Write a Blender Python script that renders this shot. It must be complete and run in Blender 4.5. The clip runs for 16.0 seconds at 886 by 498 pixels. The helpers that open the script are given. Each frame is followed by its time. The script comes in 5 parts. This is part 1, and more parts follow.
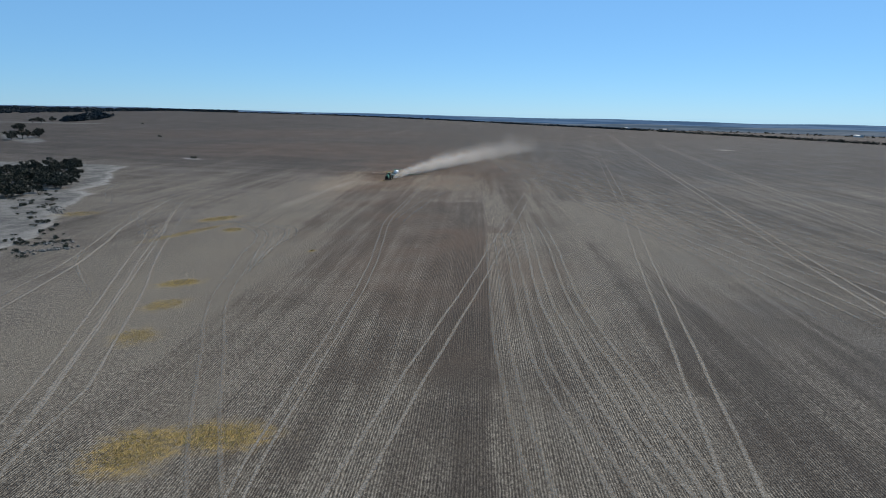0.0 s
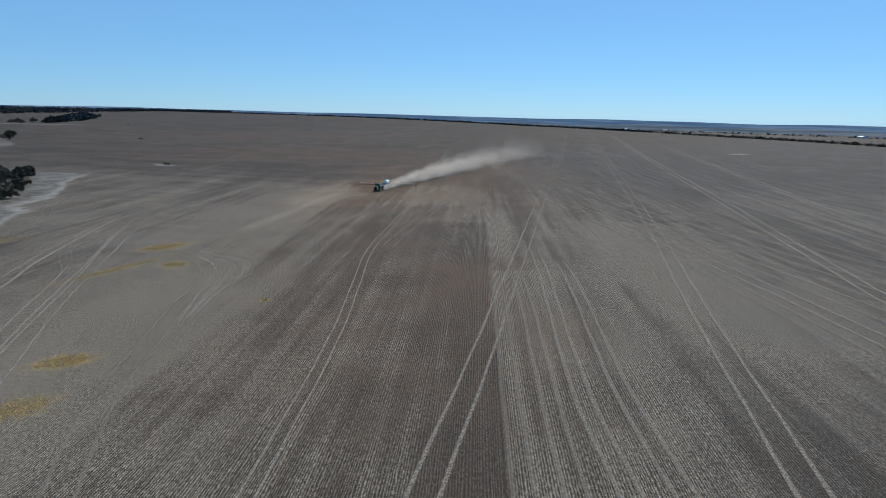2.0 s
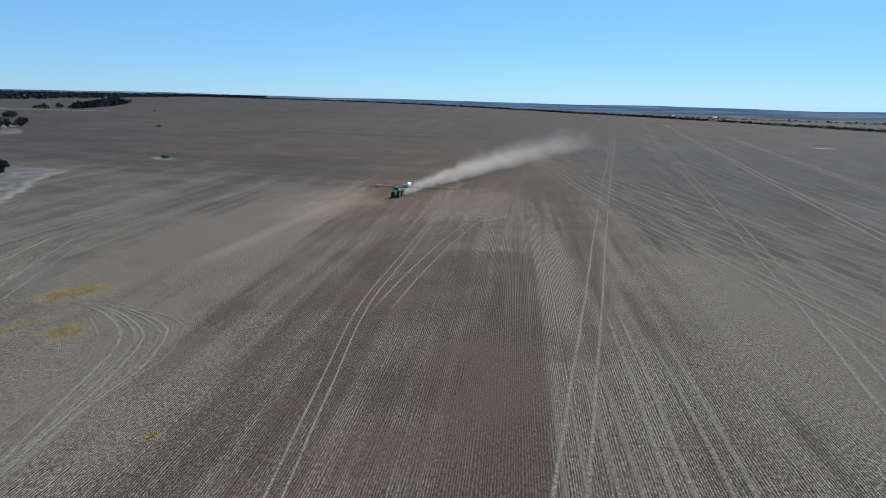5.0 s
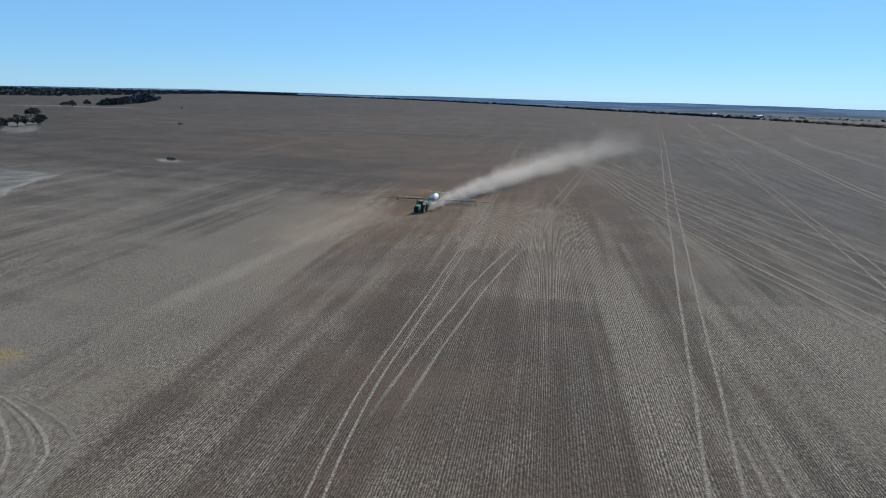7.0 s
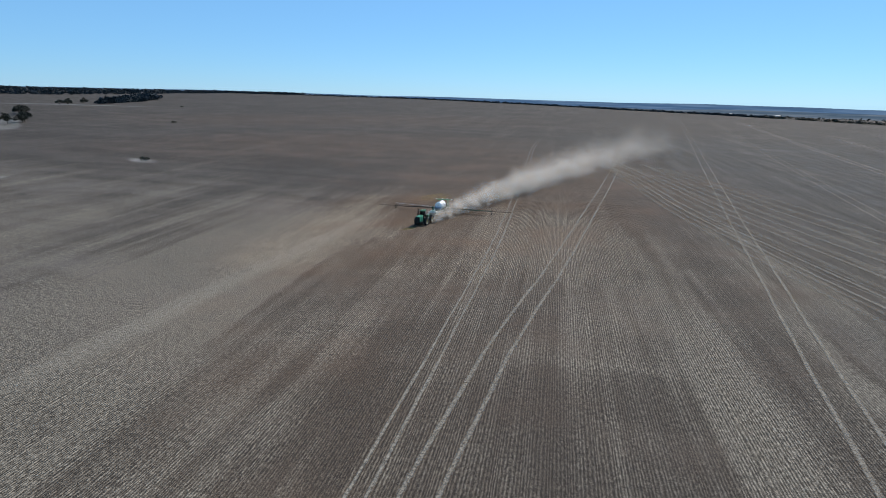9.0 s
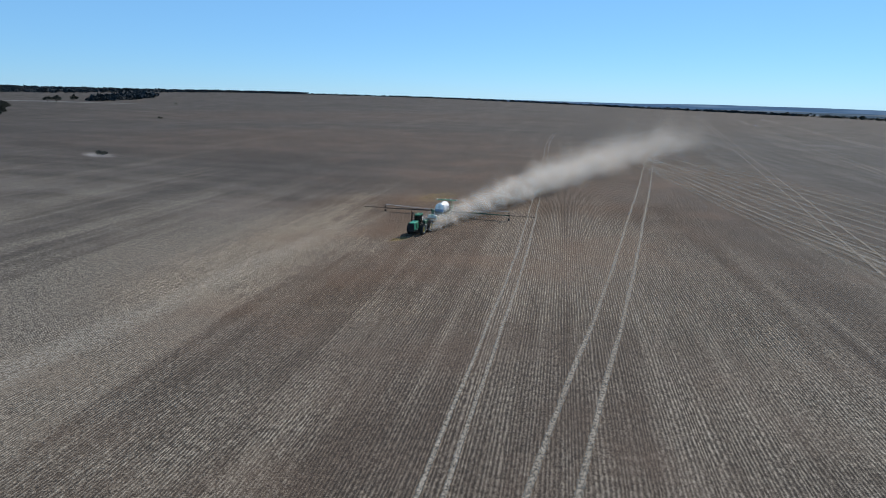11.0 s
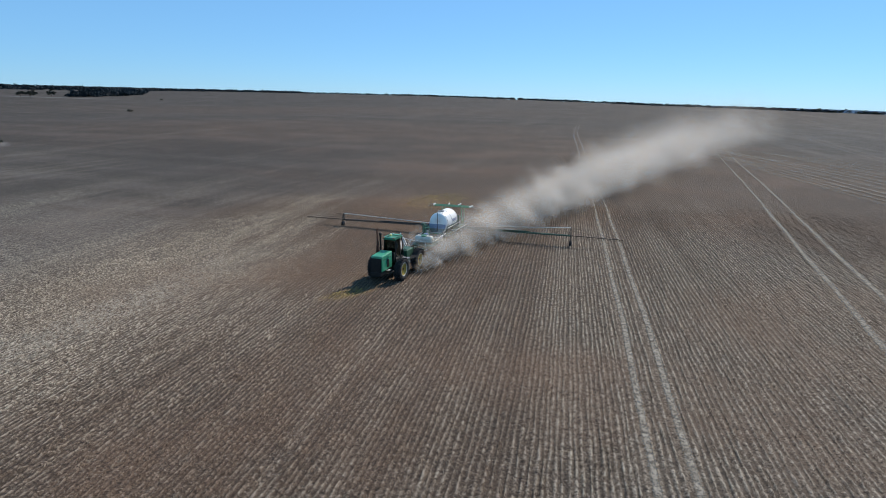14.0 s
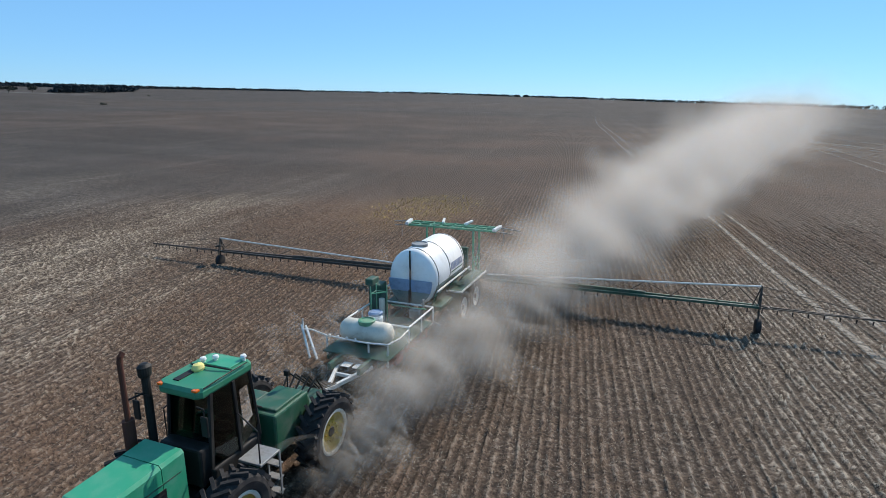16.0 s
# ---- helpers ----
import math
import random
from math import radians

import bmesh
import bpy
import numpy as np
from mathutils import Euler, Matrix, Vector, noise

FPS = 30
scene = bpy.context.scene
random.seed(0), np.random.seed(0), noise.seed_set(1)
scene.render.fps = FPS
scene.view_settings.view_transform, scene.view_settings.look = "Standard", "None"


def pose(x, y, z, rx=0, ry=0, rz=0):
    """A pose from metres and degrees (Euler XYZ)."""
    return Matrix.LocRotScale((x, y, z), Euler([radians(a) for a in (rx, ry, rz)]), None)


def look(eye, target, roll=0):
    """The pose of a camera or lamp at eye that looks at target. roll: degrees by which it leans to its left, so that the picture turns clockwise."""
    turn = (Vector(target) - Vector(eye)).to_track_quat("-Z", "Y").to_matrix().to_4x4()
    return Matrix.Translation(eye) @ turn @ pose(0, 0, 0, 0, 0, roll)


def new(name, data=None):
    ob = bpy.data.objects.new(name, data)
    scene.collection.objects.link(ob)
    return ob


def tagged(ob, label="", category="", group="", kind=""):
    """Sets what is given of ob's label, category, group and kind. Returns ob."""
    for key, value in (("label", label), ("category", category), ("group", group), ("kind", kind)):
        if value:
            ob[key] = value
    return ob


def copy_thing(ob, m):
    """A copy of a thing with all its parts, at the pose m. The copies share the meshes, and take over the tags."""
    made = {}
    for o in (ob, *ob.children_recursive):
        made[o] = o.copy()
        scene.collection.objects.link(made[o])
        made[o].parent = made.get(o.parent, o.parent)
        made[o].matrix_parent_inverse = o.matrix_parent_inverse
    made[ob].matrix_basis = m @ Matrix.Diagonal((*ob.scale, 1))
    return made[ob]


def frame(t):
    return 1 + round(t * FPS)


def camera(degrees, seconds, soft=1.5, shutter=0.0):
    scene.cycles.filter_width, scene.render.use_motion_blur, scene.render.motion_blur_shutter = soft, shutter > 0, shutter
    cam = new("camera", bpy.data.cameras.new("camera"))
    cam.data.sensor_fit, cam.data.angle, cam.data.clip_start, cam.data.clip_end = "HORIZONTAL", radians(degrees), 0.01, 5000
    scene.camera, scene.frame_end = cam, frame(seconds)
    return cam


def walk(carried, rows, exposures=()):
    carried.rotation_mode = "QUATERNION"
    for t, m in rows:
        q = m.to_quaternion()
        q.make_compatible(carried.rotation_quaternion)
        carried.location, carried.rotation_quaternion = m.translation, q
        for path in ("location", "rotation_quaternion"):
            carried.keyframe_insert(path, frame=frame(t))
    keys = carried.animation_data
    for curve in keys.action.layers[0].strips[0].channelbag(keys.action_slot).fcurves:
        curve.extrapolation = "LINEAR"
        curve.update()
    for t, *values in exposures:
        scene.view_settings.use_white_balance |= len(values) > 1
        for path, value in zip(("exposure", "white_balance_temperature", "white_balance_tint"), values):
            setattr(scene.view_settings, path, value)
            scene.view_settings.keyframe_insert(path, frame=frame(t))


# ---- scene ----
cam = camera(75.3, 16.0, 0.85)
METRES, EYE, TILT, LEAN, TURN = 262.0, 27.5, 0.0, -1.1, 12.7
ROWS = [
    (0.0, 0.0, 0.0, 0.0, 0.0, -13.39, -0.01),
    (0.5, 0.0008, 0.03, -0.0, 0.05, -13.36, -0.01),
    (1.0, 0.0019, 0.0605, -0.0001, 0.1, -13.34, -0.04),
    (1.5, 0.0029, 0.0917, 0.0012, 0.12, -13.37, -0.02),
    (2.0, 0.0034, 0.1206, 0.0044, -0.18, -13.38, -0.05),
    (2.5, 0.0042, 0.1502, 0.007, -0.28, -13.36, -0.09),
    (3.0, 0.0052, 0.1792, 0.0073, -0.17, -13.36, -0.12),
    (5.5, 0.0056, 0.33, 0.0059, 4.79, -15.0, -0.12),
    (6.0, 0.0031, 0.361, 0.0055, 5.95, -15.01, -0.13),
    (6.5, -0.0, 0.3921, 0.0052, 6.3, -15.02, -0.17),
    (7.0, -0.0033, 0.4235, 0.0049, 6.54, -14.99, -0.18),
    (7.5, -0.0063, 0.4543, 0.0031, 6.91, -14.94, -0.17),
    (8.0, -0.0096, 0.4848, -0.0002, 7.2, -14.92, -0.18),
    (8.5, -0.0129, 0.5149, -0.0044, 7.32, -14.91, -0.2),
    (9.0, -0.0159, 0.5446, -0.0096, 7.46, -14.89, -0.17),
    (11.5, -0.0342, 0.6993, -0.0375, 8.06, -14.72, -0.14),
    (12.0, -0.0385, 0.7307, -0.0427, 8.11, -14.7, -0.15),
    (12.5, -0.0427, 0.7622, -0.0482, 8.22, -14.63, -0.14),
    (13.0, -0.0469, 0.794, -0.0536, 8.31, -14.6, -0.14),
    (13.5, -0.0513, 0.8261, -0.0589, 8.42, -14.53, -0.1),
    (14.0, -0.0557, 0.8585, -0.0643, 8.46, -14.47, -0.08),
    (14.5, -0.0602, 0.8908, -0.0698, 8.59, -14.33, -0.08),
    (15.0, -0.0648, 0.9232, -0.0751, 8.68, -14.29, -0.06),
    (15.5, -0.0689, 0.9558, -0.0798, 8.66, -14.38, 0.0),
    (16.0, -0.0722, 0.9884, -0.0845, 8.74, -14.41, -0.03),
]
walk(cam, [(t, pose(0, 0, EYE, TILT, LEAN, TURN) @ pose(METRES * x, METRES * y, METRES * z, 90 + pitch, roll, yaw)) for t, x, y, z, yaw, pitch, roll in ROWS],
     [(0.0, -0.12), (3.0, -0.12), (5.5, 0.04), (14.5, 0.04), (16.0, 0.16)])

# ---- light ----
SUN_AZ, SUN_EL = 17.0, 39.5          # degrees clockwise from +y, degrees above the horizon
world = bpy.data.worlds.new("clear_sky")
scene.world = world
world.use_nodes = True
sky_nodes = world.node_tree.nodes
sky = sky_nodes.new("ShaderNodeTexSky")
sky.sky_type, sky.sun_disc = "NISHITA", False
sky.sun_elevation, sky.sun_rotation = radians(SUN_EL), radians(SUN_AZ)
sky.altitude, sky.air_density, sky.dust_density, sky.ozone_density = 1500, 1.0, 0.0, 6.0
cool = sky_nodes.new("ShaderNodeMix")
cool.data_type, cool.blend_type = "RGBA", "MULTIPLY"
cool.inputs[0].default_value = 1.0
cool.inputs[7].default_value = (0.72, 0.93, 1.12, 1)
world.node_tree.links.new(sky.outputs[0], cool.inputs[6])
haze = sky_nodes.new("ShaderNodeMix")
haze.data_type = "RGBA"
haze.inputs[0].default_value = 0.5
haze.inputs[7].default_value = (2.3, 5.3, 8.6, 1)   # even blue of dry clear air
world.node_tree.links.new(cool.outputs[2], haze.inputs[6])
world.node_tree.links.new(haze.outputs[2], sky_nodes["Background"].inputs[0])
sky_nodes["Background"].inputs[1].default_value = 0.108
sun = new("sun", bpy.data.lights.new("sun", "SUN"))
sun.data.energy, sun.data.angle, sun.data.color = 4.8, radians(0.5), (1.0, 0.905, 0.80)
az, el = radians(SUN_AZ), radians(SUN_EL)
to_sun = Vector((math.sin(az) * math.cos(el), math.cos(az) * math.cos(el), math.sin(el)))
sun.matrix_world = look(to_sun * 300, (0, 0, 0))
scene.cycles.transparent_max_bounces = 224   # light passes through many thin wisps of dust

# ---- materials ----
class Nodes:
    """Short hand for building a node material."""

    def __init__(self, name):
        self.m = bpy.data.materials.new(name)
        self.m.use_nodes = True
        self.t = self.m.node_tree
        self.bsdf = self.t.nodes["Principled BSDF"]
        self.out = self.t.nodes["Material Output"]

    def put(self, socket, value):
        if isinstance(value, bpy.types.NodeSocket):
            self.t.links.new(value, socket)
        elif value is not None:
            if isinstance(value, tuple) and len(value) == 3 and socket.type == "RGBA":
                value = (*value, 1)
            socket.default_value = value

    def node(self, kind, *ins, **props):
        n = self.t.nodes.new(kind)
        if "operation" in props:
            n.operation = props["operation"]
        if "clamp" in props:
            n.use_clamp = props["clamp"]
        for i, v in enumerate(ins):
            self.put(n.inputs[i], v)
        return n

    def math(self, op, a, b=None, c=None, clamp=False):
        return self.node("ShaderNodeMath", a, b, c, operation=op, clamp=clamp).outputs[0]

    def co(self):
        return self.node("ShaderNodeTexCoord").outputs["Object"]

    def scaled(self, v, x, y, z, turn=0.0):
        n = self.t.nodes.new("ShaderNodeMapping")
        self.put(n.inputs[0], v)
        n.inputs["Rotation"].default_value = (0, 0, radians(turn))
        n.inputs["Scale"].default_value = (x, y, z)
        return n.outputs[0]

    def noise(self, v, scale, detail=3.0, rough=0.55):
        n = self.t.nodes.new("ShaderNodeTexNoise")
        self.put(n.inputs["Vector"], v)
        n.inputs["Scale"].default_value = scale
        n.inputs["Detail"].default_value = detail
        n.inputs["Roughness"].default_value = rough
        return n.outputs[0]

    def band(self, v, lo, hi, out_lo=0.0, out_hi=1.0):
        n = self.t.nodes.new("ShaderNodeMapRange")
        n.interpolation_type = "SMOOTHSTEP"
        for i, val in enumerate((v, lo, hi, out_lo, out_hi)):
            self.put(n.inputs[i], val)
        return n.outputs[0]

    def mix(self, fac, a, b, how="MIX"):
        n = self.t.nodes.new("ShaderNodeMix")
        n.data_type, n.blend_type = "RGBA", how
        self.put(n.inputs[0], fac)
        self.put(n.inputs[6], a)
        self.put(n.inputs[7], b)
        return n.outputs[2]

    def bump(self, height, strength=0.5, distance=0.05):
        n = self.t.nodes.new("ShaderNodeBump")
        n.inputs["Strength"].default_value = strength
        n.inputs["Distance"].default_value = distance
        self.put(n.inputs["Height"], height)
        self.put(self.bsdf.inputs["Normal"], n.outputs[0])

    def end(self, colour, rough=0.8, metal=0.0, spec=0.3):
        self.put(self.bsdf.inputs["Base Color"], colour)
        self.put(self.bsdf.inputs["Roughness"], rough)
        self.bsdf.inputs["Metallic"].default_value = metal
        self.bsdf.inputs["Specular IOR Level"].default_value = spec
        return self.m


ROW_TURN, ROW_GAP = 9.1, 0.27        # crop rows: degrees from +y, spacing in metres


def ground_material():
    n = Nodes("field_soil")
    co = n.co()
    xyz = n.node("ShaderNodeSeparateXYZ", co)
    x, y = xyz.outputs[0], xyz.outputs[1]
    # position across and along the crop rows
    across = n.math("ADD", n.math("MULTIPLY", x, math.cos(radians(ROW_TURN))), n.math("MULTIPLY", y, math.sin(radians(ROW_TURN))))
    along = n.math("SUBTRACT", n.math("MULTIPLY", y, math.cos(radians(ROW_TURN))), n.math("MULTIPLY", x, math.sin(radians(ROW_TURN))))
    rowed = n.node("ShaderNodeCombineXYZ", across, along, 0.0).outputs[0]
    big = n.noise(co, 0.012, 4)
    mid = n.noise(co, 0.09, 5, 0.6)
    fine = n.noise(co, 3.4, 5, 0.72)
    grit = n.noise(co, 6.5, 4, 0.75)
    streak = n.noise(n.scaled(rowed, 0.45, 0.016, 1), 1.0, 4, 0.6)
    pass_streak = n.noise(n.scaled(rowed, 0.085, 0.006, 1), 1.0, 4, 0.65)
    wave = n.math("MULTIPLY", n.math("SUBTRACT", n.noise(co, 0.08, 4), 0.5), 5.0)

    def beyond(v, at, soft=0.8):
        """1 past a line across the rows or along them, with a ragged border."""
        return n.band(n.math("ADD", v, wave), at - soft, at + soft)

    def slab(a0, a1, b0, b1):
        inside = n.math("MULTIPLY", beyond(across, a0), n.math("SUBTRACT", 1.0, beyond(across, a1)))
        return n.math("MULTIPLY", inside, n.math("MULTIPLY", beyond(along, b0), n.math("SUBTRACT", 1.0, beyond(along, b1))))

    def patch(cx, cy, rx, ry, turn, soft=0.5, ragged=0.8, grain=0.12):
        c, s = math.cos(radians(turn)), math.sin(radians(turn))
        dx, dy = n.math("SUBTRACT", x, cx), n.math("SUBTRACT", y, cy)
        u = n.math("ADD", n.math("MULTIPLY", dx, c / rx), n.math("MULTIPLY", dy, s / rx))
        v = n.math("SUBTRACT", n.math("MULTIPLY", dy, c / ry), n.math("MULTIPLY", dx, s / ry))
        d = n.math("SQRT", n.math("ADD", n.math("MULTIPLY", u, u), n.math("MULTIPLY", v, v)))
        d = n.math("ADD", d, n.math("MULTIPLY", n.math("SUBTRACT", n.noise(co, grain, 5, 0.65), 0.5), ragged * 2))
        return n.band(d, 1.0 - soft, 1.0 + soft, 1.0, 0.0)

    # how much of the soil the straw covers
    density = n.math("ADD", 0.43, n.math("MULTIPLY", n.math("SUBTRACT", pass_streak, 0.5), 1.10))
    density = n.math("ADD", density, n.math("MULTIPLY", n.math("SUBTRACT", streak, 0.5), 0.85))
    density = n.math("ADD", density, n.math("MULTIPLY", n.math("SUBTRACT", mid, 0.5), 0.55))
    for a0, a1, b0, b1, k in ((2.5, 26, -400, 146, 0.22), (15, 60, 146, 203, 0.15), (-600, -66, 60, 420, -0.02), (-16, 2.5, 30, 200, -0.14), (-52, -16, 30, 330, -0.13), (-60, 90, 60, 300, -0.08), (-40, 40, 20, 140, -0.06), (40, 300, -400, 146, 0.05)):
        density = n.math("ADD", density, n.math("MULTIPLY", slab(a0, a1, b0, b1), k))
    for cx, cy, rx, ry, k in ((-62, 62, 48, 70, 0.20), (-66, 150, 30, 60, 0.08), (-78, 214, 22, 34, 0.08), (-40, 226, 22, 48, 0.16), (14, 165, 34, 50, 0.12), (-160, 170, 60, 70, 0.10), (-44, 44, 26, 26, 0.16), (-88, 172, 24, 34, 0.24), (-91, 246, 7, 12, 0.22), (-100, 234, 15, 30, 0.30), (-58, 260, 13, 30, 0.42), (-108, 200, 14, 30, 0.15), (20, 135, 16, 34, 0.28), (-24, 186, 3, 30, 0.40), (-70, 95, 28, 40, 0.28), (8, 165, 6, 34, 0.22)):
        density = n.math("ADD", density, n.math("MULTIPLY", patch(cx, cy, rx, ry, 9, 0.7, 0.4, 0.02), k))
    # shade of backlit stubble at a low angle, put into the colour upslope
    upslope = n.band(y, 228.0, 340.0)
    density = n.math("SUBTRACT", density, n.math("MULTIPLY", upslope, 0.26))
    cover = n.band(n.math("ADD", fine, n.math("MULTIPLY", n.math("SUBTRACT", density, 0.5), 0.55)), 0.44, 0.60)
    soil = n.mix(n.band(big, 0.35, 0.68), SOIL_A, SOIL_B)
    soil = n.mix(n.band(mid, 0.35, 0.75, 0.0, 0.6), soil, SOIL_C)
    # washed-out sweeps of silt lying across the slope
    sweep = n.noise(n.scaled(co, 0.012, 0.055, 1, 14), 1.0, 5, 0.62)
    soil = n.mix(n.band(sweep, 0.50, 0.72, 0.0, 0.5), soil, SOIL_SILT)
    soil = n.mix(n.band(sweep, 0.22, 0.46, 0.65, 0.0), soil, SOIL_DARK)
    smooth_flat = n.math("MULTIPLY", beyond(n.math("MULTIPLY", across, -1.0), 66.0, 3.0), 0.75)
    soil = n.mix(smooth_flat, soil, n.mix(n.band(sweep, 0.38, 0.62), (0.094, 0.083, 0.077), (0.236, 0.215, 0.199)))
    # a belt of pale clods where the rows end
    belt = n.math("ADD", n.math("ADD", x, n.math("MULTIPLY", n.math("SUBTRACT", y, 210.0), 0.045)), n.math("MULTIPLY", wave, 0.5))
    belt = n.math("MULTIPLY", n.math("MULTIPLY", n.band(belt, -98.5, -96.5), n.band(belt, -94.6, -91.5, 1.0, 0.0)), n.math("MULTIPLY", n.band(y, 160.0, 185.0), n.band(y, 240.0, 275.0, 1.0, 0.0)))
    soil = n.mix(n.math("MULTIPLY", upslope, 0.88), soil, n.mix(n.band(sweep, 0.35, 0.65), (0.064, 0.055, 0.051), (0.110, 0.098, 0.091)))
    col = n.mix(n.math("MULTIPLY", cover, n.math("SUBTRACT", 0.95, n.math("MULTIPLY", smooth_flat, 0.5))), soil, SOIL_STRAW)

    # greener paddock on the +x side, with the blue of distance haze painted in
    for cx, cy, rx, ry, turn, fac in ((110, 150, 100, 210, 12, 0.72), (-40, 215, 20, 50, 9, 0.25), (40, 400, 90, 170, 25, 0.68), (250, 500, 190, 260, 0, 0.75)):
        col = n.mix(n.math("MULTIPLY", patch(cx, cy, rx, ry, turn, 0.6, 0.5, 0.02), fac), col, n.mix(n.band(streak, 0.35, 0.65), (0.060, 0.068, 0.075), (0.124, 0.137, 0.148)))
    # distance tint painted in: darker, cooler field away from the warmer soil round the machine
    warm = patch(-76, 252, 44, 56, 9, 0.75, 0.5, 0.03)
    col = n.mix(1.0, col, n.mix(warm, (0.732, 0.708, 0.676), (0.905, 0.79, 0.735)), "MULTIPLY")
    # iron-red ground
    for cx, cy, rx, ry, turn, fac in ((-95, 275, 9, 40, 8, 0.5), (-84, 240, 8, 20, 8, 0.40), (-76, 264, 17, 22, 9, 0.75), (-30, 120, 24, 40, 9, 0.42), (-200, 420, 110, 70, 20, 0.45), (-58, 215, 34, 80, 9, 0.27), (-72, 330, 50, 90, 9, 0.60), (-330, 620, 160, 90, 20, 0.35)):
        col = n.mix(n.math("MULTIPLY", patch(cx, cy, rx, ry, turn, 0.7, 0.6, 0.05), fac), col, SOIL_RED)
    # pale sandy scrub outside the field
    ragged = n.math("MULTIPLY", n.math("SUBTRACT", n.noise(co, 0.028, 5, 0.6), 0.5), 30.0)
    inland = n.math("ADD", n.math("MULTIPLY", n.math("ADD", x, 113.0), -0.817), n.math("MULTIPLY", n.math("SUBTRACT", y, 91.0), -0.576))
    shore = n.math("ADD", inland, ragged)
    sand = n.band(shore, 0.0, 2.5)
    lip = n.math("MULTIPLY", n.band(shore, 0.0, 1.2), n.band(shore, 2.0, 6.5, 1.0, 0.0))
    swale = n.math("MULTIPLY", n.math("MULTIPLY", n.band(shore, -16.0, -5.0), n.band(shore, -2.0, 0.5, 1.0, 0.0)), n.band(n.noise(co, 0.05, 4), 0.40, 0.62, 0.0, 0.75))
    swale = n.math("MULTIPLY", swale, n.math("MULTIPLY", n.band(y, 60.0, 90.0), n.band(y, 240.0, 270.0, 1.0, 0.0)))
    col = n.mix(swale, col, (0.060, 0.054, 0.047))
    sand = n.math("MULTIPLY", sand, n.band(n.math("ADD", y, n.math("MULTIPLY", ragged, 0.3)), 264.0, 268.0, 1.0, 0.0))
    sand2 = patch(-480, 425, 75, 12, -35, 0.2, 0.5, 0.03)
    sand3 = patch(-690, 655, 80, 12, 40, 0.3, 0.6, 0.02)
    sandy = n.math("MAXIMUM", sand, n.math("MAXIMUM", sand2, sand3))
    pale = n.mix(n.band(n.noise(co, 0.16, 6, 0.7), 0.35, 0.7), (0.088, 0.086, 0.080), (0.215, 0.206, 0.188))
    pale = n.mix(n.math("MULTIPLY", lip, 0.5), pale, (0.36, 0.340, 0.305))
    col = n.mix(sandy, col, pale)
    hump = patch(-230, 316, 9, 3.5, -20, 0.4, 0.5, 0.2)
    col = n.mix(hump, col, (0.30, 0.28, 0.26))
    salt = patch(122, 521, 7, 6, 0, 0.4, 0.5, 0.2)
    col = n.mix(salt, col, (0.34, 0.32, 0.29))
    # the crop rows: ridge of straw, furrow shade painted dark, broken by clods
    wob = n.math("MULTIPLY", n.math("SUBTRACT", n.noise(co, 0.7, 4, 0.75), 0.5), 0.16)
    wander = n.math("MULTIPLY", n.math("SUBTRACT", n.noise(n.scaled(rowed, 0.55, 0.010, 1), 1.0, 2, 0.6), 0.5), 0.9)
    phase = n.math("MULTIPLY", n.math("ADD", n.math("ADD", across, wob), wander), math.tau / ROW_GAP)
    clump = n.band(n.noise(n.scaled(rowed, 3.7, 1.7, 1), 1.0, 3, 0.65), 0.36, 0.64)
    ridge = n.math("ADD", n.math("MULTIPLY", n.math("COSINE", phase), 0.30), n.math("ADD", n.math("MULTIPLY", clump, 0.54), 0.17), clamp=True)
    # the modelled rows carry their own height across the row
    lumps = n.band(n.noise(co, 4.2, 4, 0.7), 0.38, 0.60)
    own = n.node("ShaderNodeSeparateXYZ", n.node("ShaderNodeUVMap").outputs[0])
    ridge = n.math("ADD", n.math("MULTIPLY", ridge, n.math("SUBTRACT", 1.0, own.outputs[1])), n.math("MULTIPLY", n.math("MULTIPLY", own.outputs[0], n.math("ADD", 0.50, n.math("MULTIPLY", lumps, 0.95))), own.outputs[1]))
    field = n.math("SUBTRACT", 1.0, sandy)
    rowmask = n.math("MULTIPLY", field, n.band(n.noise(co, 0.05, 3), 0.30, 0.55, 0.35, 1.0))
    furrow = n.math("MULTIPLY", n.math("MULTIPLY", n.math("SUBTRACT", 1.0, ridge), rowmask), 0.90)
    col = n.mix(furrow, col, (0.034, 0.028, 0.022))
    straw = n.math("MULTIPLY", n.math("MULTIPLY", n.math("MULTIPLY", n.math("POWER", ridge, 2.0), rowmask), n.math("SUBTRACT", 1.0, n.math("MULTIPLY", upslope, 0.45))), n.band(density, 0.12, 0.75, 0.12, 0.80))
    col = n.mix(straw, col, (0.424, 0.368, 0.290))
    bits = n.math("MULTIPLY", n.band(grit, 0.56, 0.66), n.math("MULTIPLY", n.band(density, 0.20, 0.62, 0.10, 0.6), n.math("ADD", 0.25, n.math("MULTIPLY", ridge, 0.55))))
    col = n.mix(n.math("MULTIPLY", belt, n.band(fine, 0.46, 0.58, 0.0, 0.55)), col, (0.350, 0.318, 0.265))
    col = n.mix(bits, col, (0.46, 0.415, 0.34))
    col = n.mix(n.band(grit, 0.34, 0.47, 0.85, 0.0), col, (0.026, 0.022, 0.019))
    # dry yellow weeds
    tuft = n.band(n.noise(co, 1.4, 5, 0.75), 0.38, 0.58, 0.15, 1.25)
    for cx, cy, rx, ry, turn, fac in WEEDS:
        col = n.mix(n.math("MULTIPLY", patch(cx, cy, rx * 1.05, ry * 1.05, turn, 0.70, 1.1, 0.5), n.math("MULTIPLY", tuft, fac)), col, SOIL_YELLOW)
